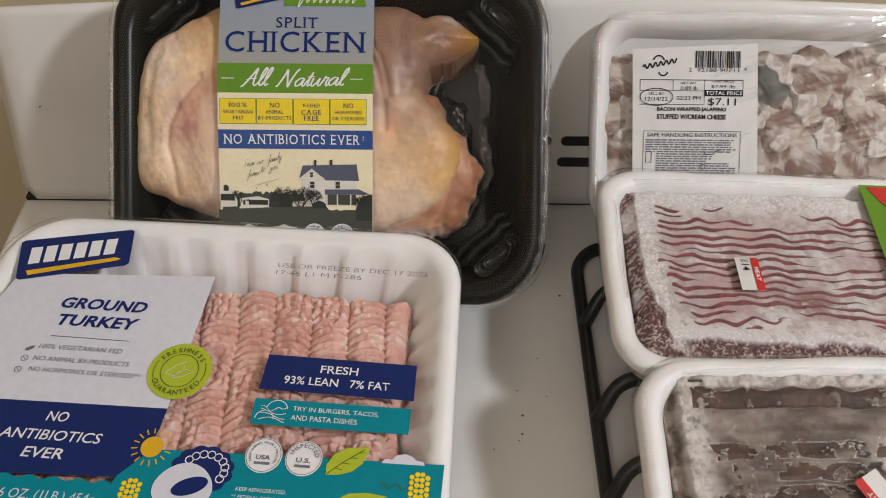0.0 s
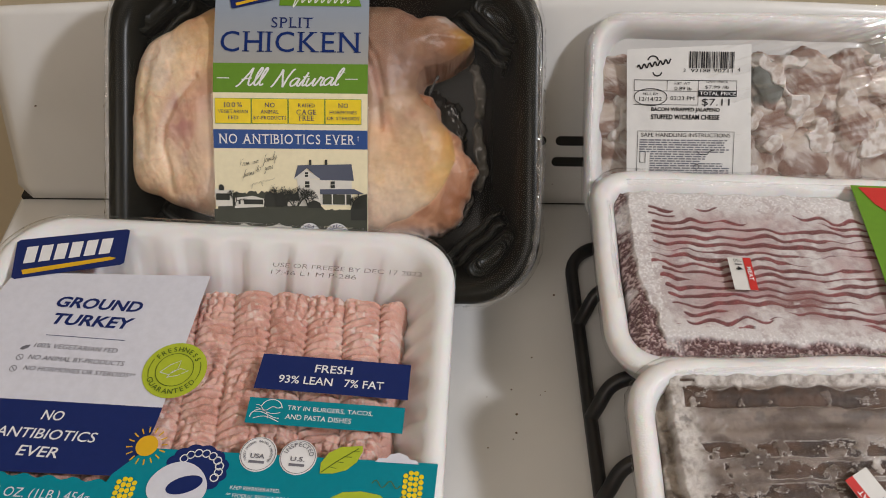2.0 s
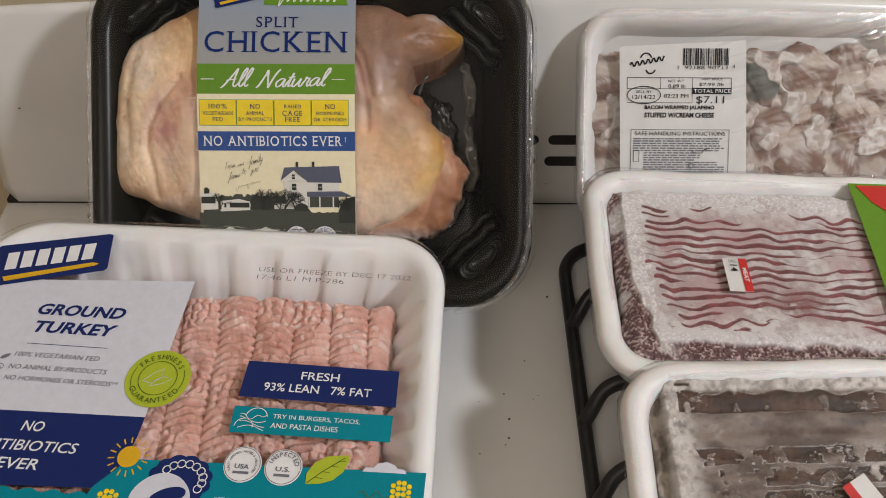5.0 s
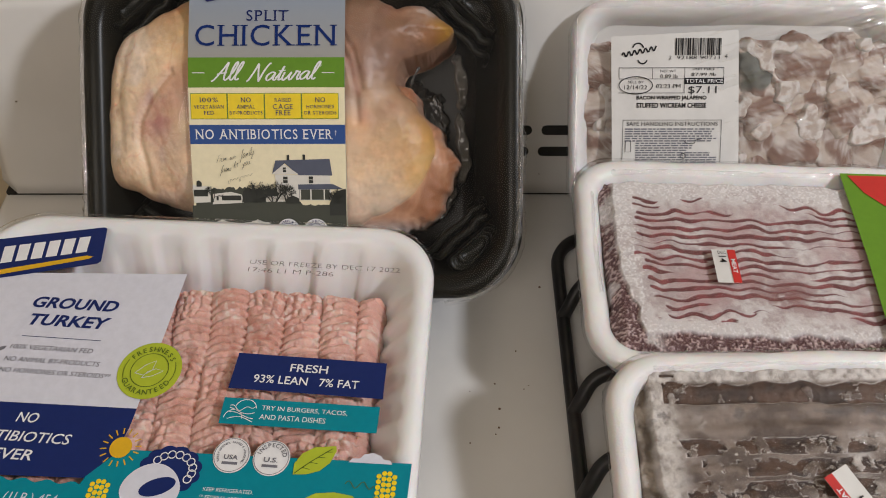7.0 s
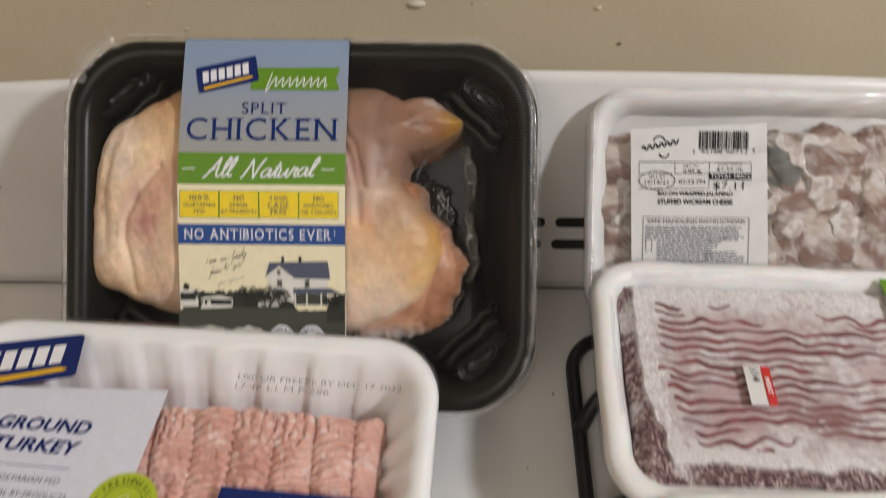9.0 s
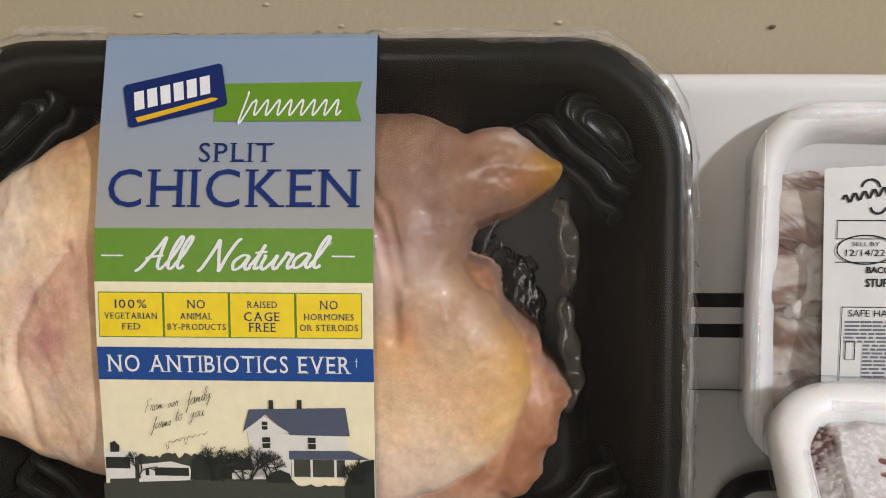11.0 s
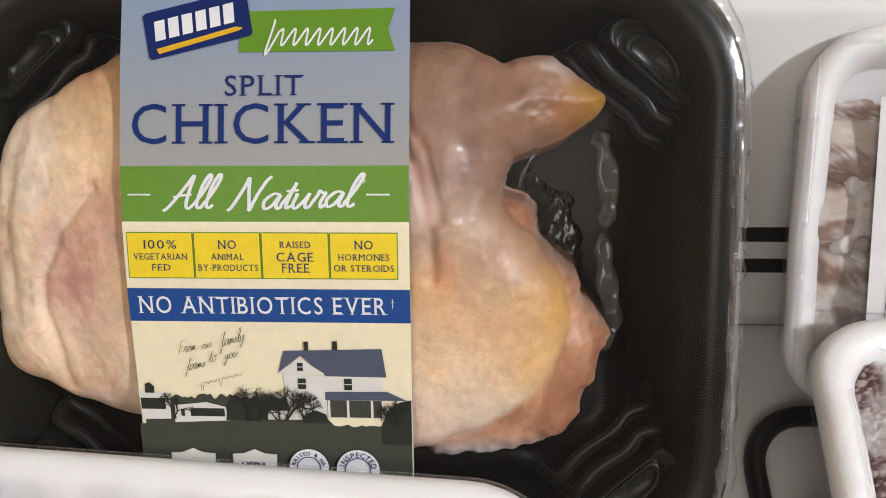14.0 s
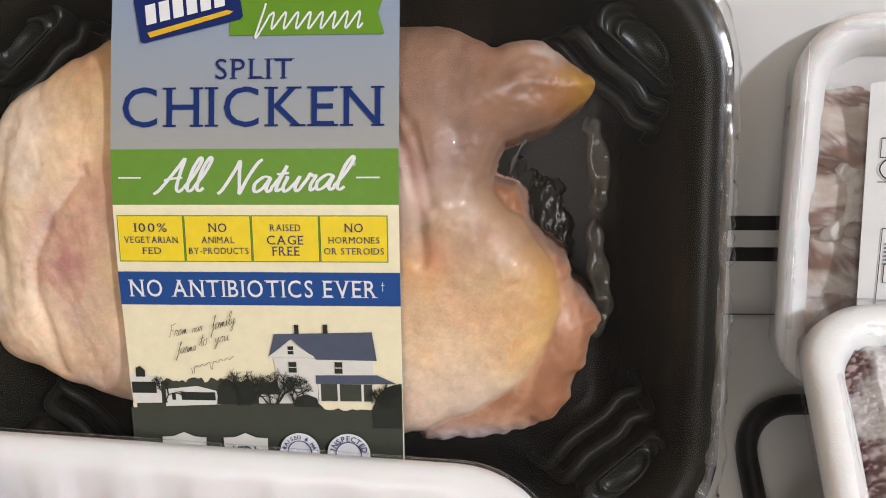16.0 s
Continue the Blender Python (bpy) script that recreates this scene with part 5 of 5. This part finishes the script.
def dark_meat(x0, x1, y0, y1, seed):
    """Thick grey-brown strands, bare in places, under a crisp lace of frost."""
    X, Y = np.meshgrid(np.linspace(x0, x1, 480), np.linspace(y0, y1, 310))
    edge = np.minimum(np.minimum(X - x0, x1 - X), np.minimum(Y - y0, y1 - Y)) + 0.005 * (fbm(X * 90, Y * 90, seed) - 0.5)
    fine = fbm(X * 420, Y * 420, seed + 5)
    brown = mixc(np.array([0.028, 0.0125, 0.0070]), np.array([0.080, 0.040, 0.023]), step(0.32, 0.68, fbm(X * 110, Y * 160, seed + 4)))
    white = mixc(np.array([0.26, 0.225, 0.20]), np.array([0.62, 0.58, 0.55]), step(0.28, 0.66, 0.55 * fine + 0.45 * fbm(X * 200 + Y * 60, Y * 70 - X * 40, seed + 40)))
    grey = mixc(np.array([0.090, 0.062, 0.048]), np.array([0.215, 0.168, 0.140]), step(0.35, 0.65, fbm(X * 70, Y * 120, seed + 41)))
    warp = 0.0036 * (fbm(X * 36, Y * 20, seed + 1) - 0.5) + 0.0016 * (fbm(X * 150, Y * 150, seed + 2) - 0.5)
    V = Y + warp
    start = x0 + 0.0070 + 0.012 * fbm(X * 10, Y * 90, seed + 3)

    def strand(low, high, begin):
        return np.minimum(np.minimum(V - low, high - V), (X - begin) * 0.6)
    lace = fbm(X * 120, Y * 150, seed + 7, 5)
    holes = fbm(X * 210, Y * 240, seed + 8)
    bare = step(0.0, 0.0006, strand(0.0345, 0.0455 + 0.0012 * np.sin(X * 300), -0.0855)) * (1 - step(0.70, 0.74, holes))
    bare = np.maximum(bare, step(0.0, 0.0006, strand(0.0475, 0.0495, -0.0860)) * (X < -0.078))
    for k in range(7):
        y = 0.0148 - 0.0098 * k
        body = strand(y - 0.0046, y + 0.0040, start + 0.006 + 0.008 * (k % 2))
        open_ = step(0.0, 0.0006, body) * step(0.39, 0.43, lace) * (1 - step(0.58, 0.64, holes))
        bare = np.maximum(bare, open_)
    veil = step(0.0, 0.002, strand(0.0195, 0.0335, -0.0720 + 0.006 * fine))
    cover = mixc(white, grey, step(0.10, 0.50, fbm(X * 30, Y * 60, seed + 9)) * step(0.012, 0.026, X - x0) * (1 - step(0.044, 0.047, Y)))
    pig = mixc(cover, grey, 0.9 * veil)
    dirt = step(0.60, 0.66, fbm(X * 160, Y * 260, seed + 13)) * np.exp(-((V - 0.0305) / 0.0035) ** 2)
    pig = mixc(pig, np.array([0.10, 0.085, 0.08]), 0.7 * dirt)
    pig = mixc(pig, brown, bare)
    pig = mixc(pig, white, 0.8 * np.clip(4.5 * bare * (1 - bare), 0, 1))
    outer = 1 - step(0.0040, 0.0060, np.minimum(X - x0 - 0.0035 + 0.004 * (fbm(X * 120, Y * 120, seed + 60) - 0.5), edge + 0.006))
    lump = fbm(X * 150, Y * 150, seed + 12)
    pig = mixc(pig, mixc(np.array([0.13, 0.10, 0.075]), np.array([0.36, 0.31, 0.26]), step(0.4, 0.68, lump)), outer)
    h = -0.0014 - 0.0009 * bare + 0.0009 * (fine - 0.5) + 0.0006 * np.sin(V * 640) - outer * (0.006 + 0.006 * (lump - 0.5))
    h -= 0.018 * (1 - step(-0.003, 0.001, edge))
    return field("ground_beef", X, Y, np.minimum(h, -0.0008), pig)


FROST = vertex_painted("frosted_meat", 0.62, 1300, 0.35, 0.04, 0.02, 0.8)
link("ground_beef", frosted(-0.1000, 0.1000, -0.0670, 0.0605, 3.0, 0.0056, 0.46, (0.125, 0.025, 0.027)), FROST, beef_pack, "frost-covered dark red ground beef")
link("ground_beef", dark_meat(-0.1000, 0.0960, -0.0620, 0.0520, 41.0), FROST, dark_pack, "greyish brown frosted ground beef")
link("film", film_mesh("film", 0.2277, 0.1512, 0.028, 0.012, 0.0004, 0.0007, 1.0, 0.0008), FILM_FROST, beef_pack, "clear film", True, pose(-0.0022, -0.0010, 0))
link("film", film_mesh("film", 0.2217, 0.1342, 0.028, 0.012, 0.0004, 0.0007, 2.0, 0.0008), FILM_FROST, dark_pack, "clear film", True, pose(-0.0025, -0.0056, 0))


def sticker(pack, u, v, turn, w, hgt):
    s = link("sticker", from_data("sticker", [(-w / 2, -hgt / 2, 0), (w / 2, -hgt / 2, 0), (w / 2, hgt / 2, 0), (-w / 2, hgt / 2, 0)], [(0, 1, 2, 3)]), PAPER, pack, "small white and red date sticker", False, pose(u, v, 0.0022, 0, 0, turn))
    flat("stripe", rect(w * 0.16, -hgt / 2, w / 2, hgt / 2), 0.0003, RED, s)
    text("MEAT", w * 0.32, -0.0002, hgt * 0.42, w * 0.19, WHITE, s, 0.0006, 0, 0.02, -90)
    text("DEC", -w * 0.10, hgt * 0.40, w * 0.34, w * 0.16, INK, s, 0.0006)
    text("14", -w * 0.10, hgt * 0.19, w * 0.36, w * 0.30, INK, s, 0.0006, 0, 0.01, -90)
    return s


sticker(beef_pack, -0.0351, -0.0110, 0, 0.0130, 0.0230)
sticker(dark_pack, -0.0085, -0.0085, 208, 0.0130, 0.0230)
side = flat("label", [(0.0470, 0.0640), (0.1085, 0.0640), (0.1085, -0.0690), (0.0415, -0.0690), (0.0425, -0.040), (0.0450, 0.0)], 0.0018, GREEN, beef_pack, "green and red printed corner label")
flat("patch", [(0.0510, 0.0620), (0.1080, 0.0620), (0.1080, 0.0330), (0.0760, 0.0340), (0.0660, 0.0380), (0.0570, 0.0480)], 0.0022, RED, side)
for k in range(3):
    flat("print_bar", rect(0.0665, 0.026 - 0.012 * k, 0.1, 0.034 - 0.012 * k), 0.0022, (WHITE, YELLOW, WHITE)[k], side)
flat("patch", rect(0.0640, -0.042, 0.1, -0.010), 0.0022, WHITE, side)
ring_line(0.074, -0.022, 0.007, 0.0012, 0.0026, RED, side)


# ---- bacon-wrapped jalapenos ----
def wrapped_piece(seed, a, b, c, green):
    n, m = 44, 40
    verts, faces, pig = [], [], []
    for i in range(n + 1):
        t = math.pi * i / n
        for j in range(m):
            p = 2 * math.pi * j / m
            d = Vector((math.cos(t), math.sin(t) * math.cos(p), math.sin(t) * math.sin(p)))
            k = 1 + 0.24 * noise.noise(d * 1.3 + Vector((seed, 0, 0))) + 0.10 * noise.noise(d * 3.6 + Vector((0, seed, 0))) + 0.04 * noise.noise(d * 9 + Vector((0, seed, 0))) + 0.07 * (0.5 + 0.5 * math.tanh(5 * math.sin(6 * d.x + 2 * d.y + seed)))
            verts.append((a * d.x * k, b * d.y * k, min(c * d.z * k, 0.62 * c + 0.18 * c * d.z * k)))
            s = 0.5 + 0.5 * math.sin(5 * d.x + 1.8 * d.y + seed * 3 + 1.8 * noise.noise(d * 1.8 + Vector((0, 0, seed))))
            fr = 0.5 + 0.5 * (0.55 * noise.noise(d * 2.2 + Vector((seed, seed, 0))) + 0.35 * noise.noise(d * 6 + Vector((seed, 0, 0))) + 0.30 * noise.noise(d * 14 + Vector((0, seed, 0))) + 0.30 * noise.noise(d * 27 + Vector((0, 0, seed))))
            lean, fat = Vector((0.20, 0.092, 0.058)), Vector((0.52, 0.42, 0.35))
            col = lean.lerp(fat, min(1, max(0, (s - 0.42) * 4.0)))
            col = col.lerp(Vector((0.70, 0.65, 0.615)), 0.9 * max(0, min(1, (fr - 0.45) * 3.6)))
            if green and abs(d.y) < 0.62:
                col = col.lerp(Vector((0.022, 0.045, 0.036)), 0.85 * max(0, min(1, (d.z * 0.8 + 0.5 * noise.noise(d * 3)) * 2)))
            pig.append((*col, 1))
    for i in range(n):
        for j in range(m):
            faces.append((i * m + j, i * m + (j + 1) % m, (i + 1) * m + (j + 1) % m, (i + 1) * m + j))
    me = from_data("wrapped_jalapeno", verts, faces)
    at = me.color_attributes.new("pigment", "FLOAT_COLOR", "POINT")
    at.data.foreach_set("color", np.array(pig, np.float32).ravel())
    return me


BACON = vertex_painted("frosted_bacon", 0.6, 1400, 0.5, 0.12, 0.0, 0.9)
for k, (u, v, a, turn, g) in enumerate([(-82, 29, 14, 70, 0), (-84, 2, 15, 95, 0), (-82, -26, 15, 60, 0), (10, 27, 11, 20, 1), (41, 29, 18, 70, 0), (70, 31, 18, 30, 0), (93, 26, 17, 80, 0), (20, 1, 18, 100, 0), (47, 6, 17, 20, 0), (74, 4, 19, 60, 0), (96, -2, 15, 95, 0),
                                        (10, -23, 17, 30, 0), (37, -20, 19, 75, 0), (66, -22, 18, 15, 0), (92, -27, 17, 60, 0), (-60, 25, 20, 20, 0), (-30, 20, 20, 70, 0), (-62, -10, 20, 50, 0), (-28, -14, 20, 20, 0), (20, -44, 18, 10, 0), (60, -46, 18, 20, 0), (-40, -44, 18, 0, 0), (-80, -48, 16, 30, 0)]):
    ob = link("wrapped_jalapeno", wrapped_piece(k * 1.37 + 0.4, 1.12 * a * mm, 20.0 * mm, 11.0 * mm, g), BACON, bacon_pack, "green jalapeno end in frosted bacon" if g else "", True, pose(u * mm, v * mm, -0.0122 - 0.0014 * (k % 3), 8 * math.sin(k), 10 * math.cos(2 * k), turn))
def creased_film(w, h, r):
    X, Y = np.meshgrid(np.linspace(-w / 2, w / 2, 520), np.linspace(-h / 2, h / 2, 360))
    qx, qy = np.maximum(np.abs(X) - (w / 2 - r), 0), np.maximum(np.abs(Y) - (h / 2 - r), 0)
    keep = np.hypot(qx, qy) <= r
    a = math.radians(16)
    u, v = X * math.cos(a) + Y * math.sin(a), -X * math.sin(a) + Y * math.cos(a)
    ridge = 1 - np.abs(2 * fbm(u * 9, v * 150, 71, 3) - 1)
    pull = step(-0.06, 0.02, X) * step(-0.035, 0.03, Y)
    z = 0.0006 + 0.0022 * ridge ** 3 * (0.12 + 0.88 * pull) + 0.0006 * (fbm(X * 70, Y * 70, 72) - 0.5)
    dice = random.Random(21)
    for _ in range(64):
        cx, cy, ln = dice.uniform(-0.03, 0.11), dice.uniform(-0.02, 0.066), dice.uniform(0.012, 0.05)
        b = math.radians(dice.uniform(4, 26))
        s, q = (X - cx) * math.cos(b) + (Y - cy) * math.sin(b), -(X - cx) * math.sin(b) + (Y - cy) * math.cos(b)
        q = q + 0.05 * s * s / ln * dice.uniform(-1, 1)
        z = z + dice.uniform(0.0002, 0.0006) * np.exp(-(q / 0.0012) ** 2) * np.clip(1 - (s / ln) ** 2, 0, 1)
    inside = np.minimum(w / 2 - np.abs(X), h / 2 - np.abs(Y))
    z = z * step(0.0, 0.006, inside) - 0.008 * (1 - step(0.0, 0.004, inside)) + 0.0008
    return field("film", X, Y, z, np.ones((*X.shape, 3)), keep)


def frost_sheet(x0, x1, y0, y1, seed):
    """Ice that has grown between the pieces and the film."""
    X, Y = np.meshgrid(np.linspace(x0, x1, int((x1 - x0) / 0.00045)), np.linspace(y0, y1, int((y1 - y0) / 0.00045)))
    cover = fbm(X * 62, Y * 70, seed, 2)
    fine = fbm(X * 280, Y * 280, seed + 1)
    edge = np.minimum(np.minimum(X - x0, x1 - X), np.minimum(Y - y0, y1 - Y))
    jal = np.exp(-(((X - 0.010) / 0.013) ** 2 + ((Y - 0.027) / 0.011) ** 2))
    inside = cover - 0.475 - 0.25 * jal - 0.25 * (1 - step(0.0, 0.012, edge))
    h = -0.0104 + 0.060 * np.clip(inside, -0.05, 0.12) + 0.0007 * (fine - 0.5)
    pig = mixc(np.array([0.28, 0.145, 0.10]), mixc(np.array([0.50, 0.40, 0.34]), np.array([0.72, 0.67, 0.635]), step(0.3, 0.6, fine)), step(-0.035, 0.075, inside + 0.05 * (fine - 0.5)))
    pig = mixc(pig * 0.9, pig, step(0.30, 0.60, 0.5 * fine + 0.5 * fbm(X * 110, Y * 110, seed + 3)))
    return field("frost", X, Y, np.minimum(h, -0.0008), pig, inside > -0.05)


link("frost", frost_sheet(-0.100, -0.062, -0.050, 0.044, 83.0), BACON, bacon_pack, "patchy white frost under the film")
link("frost", frost_sheet(-0.004, 0.104, -0.056, 0.046, 91.0), BACON, bacon_pack, "patchy white frost under the film")
link("film", creased_film(0.2180, 0.1440, 0.026), FILM_LOOSE, bacon_pack, "creased clear film")

price = flat("label", [(-0.0835, 0.0458)] + [(-0.0835 + 0.0801 * k / 24, 0.0458 + 0.0042 * k / 24 + 0.0005 * (k % 2)) for k in range(1, 24)] + [(-0.0034, 0.0502), (0.0, -0.0345), (-0.0812, -0.0352)], 0.0026, PAPER, bacon_pack, "white printed price label")
B1, B2 = 0.0030, 0.0033


def in_mm(u, v):
    return u * mm, v * mm


film_strip([(-96, 66), (-60, 67.5), (-20, 67), (20, 68), (60, 67), (98, 67)], 0.0060, 11.0, 0.0018, bacon_pack, in_mm)
film_strip([(-104, 40), (-105, 10), (-105, -20), (-104, -45)], 0.0040, 12.0, 0.0016, bacon_pack, in_mm)
film_strip([(-92, 62), (-50, 64), (0, 63.5), (40, 64.5), (70, 64)], 0.0050, 13.0, 0.0008, beef_pack, in_mm)
film_strip([(-105, 44), (-106, 10), (-105, -30)], 0.0035, 14.0, 0.0010, beef_pack, in_mm)
film_strip([(-88, 53), (-40, 54.5), (0, 54), (50, 54.5)], 0.0040, 15.0, 0.0010, dark_pack, in_mm)


def kt(body, u, v, w, hgt, material=INK, z=B1, **k):
    return text(body, u * mm, v * mm, w * mm, hgt * mm, material, price, z, **k)


def kb(name, a, material=INK, z=B1):
    return flat(name, rect(*(q * mm for q in a)), z, material, price)


stroke("brand_squiggle", [((-76.5 + k * 0.58) * mm, (34.6 + 1.5 * math.sin(k * 1.05) + 0.12 * k) * mm) for k in range(38)], 1.0 * mm, B1, INK, price)
ring_line(-66.5 * mm, 38.6 * mm, 3.4 * mm, 0.9 * mm, B1, INK, price, 10, 170)
ring_line(-63.5 * mm, 32.2 * mm, 2.8 * mm, 0.9 * mm, B1, INK, price, 190, 350)
rr = random.Random(9)
x = -43.0
while x < -14.0:
    wbar = rr.choice((0.35, 0.35, 0.7, 1.0))
    kb("barcode_bar", (x, 34.6, x + wbar, 45.2))
    x += wbar + rr.choice((0.35, 0.35, 0.7))
kt("2", -46, 33.2, 1.6, 2.2), kt("92188", -35.5, 33.2, 12.5, 2.2), kt("90711", -21, 33.2, 12.5, 2.2), kt("4", -10.8, 34.0, 1.8, 2.4)
for a in ((-78.2, 26.6, -11.8, 27.0), (-78.2, 19.8, -36.6, 20.1), (-78.2, 11.0, -36.6, 11.3), (-78.2, 20, -77.9, 27), (-57, 20, -56.7, 27), (-36.7, 11, -36.4, 27.2), (-12.0, 19, -11.7, 27.0)):
    kb("table_line", a)
kt("NET WT", -47, 24.8, 10, 1.5), kt("0.89 lb", -46.5, 21.6, 11, 2.3), kt("UNIT PRICE", -24.5, 26.0, 14, 1.4), kt("$7.99 /lb", -24.5, 22.6, 15.5, 2.3)
kb("table_bar", (-36.5, 16.6, -11.6, 20.6))
kt("TOTAL PRICE", -24, 18.6, 23.5, 2.3, WHITE, B2)
kt("SELL BY", -67.3, 18.0, 10, 1.6), kt("12/14/22", -67.3, 14.7, 14.5, 2.5), kt("02:23 PM", -46.7, 15.4, 15.5, 2.5), kt("$7.11", -25, 12.8, 18, 5.2)
stroke("pen_ring", [((-67.4 + 10.6 * math.cos(a)) * mm, (15.9 + 5.4 * math.sin(a)) * mm) for a in (2 * math.pi * k / 40 * 1.06 for k in range(41))], 0.5 * mm, B2, INK, price)
kt("BACON WRAPPED JALAPENO", -44.4, 7.9, 44.5, 3.2, bold=0.03)
kt("STUFFED W/CREAM CHEESE", -44.4, 3.4, 44.5, 3.2, bold=0.03)
kt("SAFE HANDLING INSTRUCTIONS", -43.5, -8.2, 58, 2.5)
for a in ((-75, -6.0, -12, -5.7), (-75, -34.6, -74.7, -5.8), (-12.3, -34.6, -12, -5.8)):
    kb("table_line", a)
for k in range(15):
    at = -73.5 + (7 if k > 5 else 0)
    end = -14 - rr.uniform(0, 6) - (16 if 5 < k < 10 else 0)
    while at < end:
        ln = rr.uniform(1.5, 5.5)
        kb("print_bar", (at, -11.9 - 1.5 * k, min(at + ln, end), -11.1 - 1.5 * k), GREYINK)
        at += ln + rr.uniform(0.5, 1.0)
stroke("pictogram", [(u * mm, v * mm) for u, v in ((-73, -19), (-69.5, -19), (-69.5, -26), (-73, -26), (-73, -19))], 0.4 * mm, B1, INK, price)
stroke("pictogram", [(u * mm, v * mm) for u, v in ((-36, -18.5), (-34, -20.5), (-29, -20.5), (-28, -18.5), (-24, -17.5))], 0.5 * mm, B1, INK, price)
ring_line(-36 * mm, -28.5 * mm, 1.6 * mm, 0.4 * mm, B1, INK, price)

# ---- small marks ----
def crumb(name, parent_name, x, y, z, r, material, flatness=0.4, m=None):
    bm = bmesh.new()
    bmesh.ops.create_icosphere(bm, subdivisions=1, radius=r)
    for v in bm.verts:
        v.co *= 1 + 0.5 * noise.noise(v.co * 900 + Vector((x * 99, y * 77, 0)))
        v.co.z *= flatness
    return part(name, bm, material, parent_name, "", True, pose(x, y, z) if m is None else m)


CRUMB = surface("dry_food_speck", (0.12, 0.07, 0.045), (0.20, 0.13, 0.08), 0.6, 400)
for x, y, r in ((0.0939, -0.0794, 0.0009), (0.0755, -0.1281, 0.0006), (0.0616, -0.1509, 0.0006), (0.0639, -0.1674, 0.0009), (0.063, -0.1794, 0.0008), (0.0461, -0.1889, 0.0006), (0.061, -0.1835, 0.0005), (0.082, -0.152, 0.0004), (0.079, -0.1545, 0.0004), (0.0465, -0.156, 0.0004)):
    crumb("speck", stove, x, y, TOP + 0.0001, r, CRUMB)
crumb("speck", stove, 0.0984, 0.0078, 0.9308, 0.0006, CRUMB)
crumb("speck", stove, -0.262, 0.030, 0.9795, 0.0009, CRUMB)
CHIP = surface("bare_plaster", (0.62, 0.56, 0.46), (0.76, 0.70, 0.60), 0.8, 300)
DAUB = surface("lumpy_wall_paint", (0.62, 0.53, 0.38), (0.70, 0.61, 0.45), 0.6, 300)
for x, z, r, mt in ((-0.0530, 1.0700, 0.0022, DAUB), (-0.1530, 1.0290, 0.0016, DAUB), (0.0460, 1.0230, 0.0014, DAUB), (0.1270, 1.0470, 0.002, DAUB), (-0.0910, 1.0340, 0.0012, DAUB), (-0.0570, 1.0220, 0.0011, DAUB), (-0.1740, 1.0480, 0.0014, DAUB), (0.2010, 1.0610, 0.0013, DAUB), (0.0520, 1.0500, 0.0009, DAUB), (0.006, 1.049, 0.0046, CHIP), (0.146, 1.0197, 0.0014, CRUMB), (0.043, 1.050, 0.0007, CRUMB), (0.21, 1.06, 0.001, CRUMB), (-0.04, 1.052, 0.001, CHIP)):
    tagged(crumb("wall_chip", None, x, WALL_Y - 0.0004, z, r, mt, 1.0, pose(x, WALL_Y - 0.0004, z, 90, 0, 0) @ Matrix.Diagonal((1.4, 0.8, 0.35, 1))), "small chip in the beige wall paint", "chip", kind="structure")
for ob in bpy.data.objects:
    if ob.name.startswith("film"):
        ob.visible_shadow = False
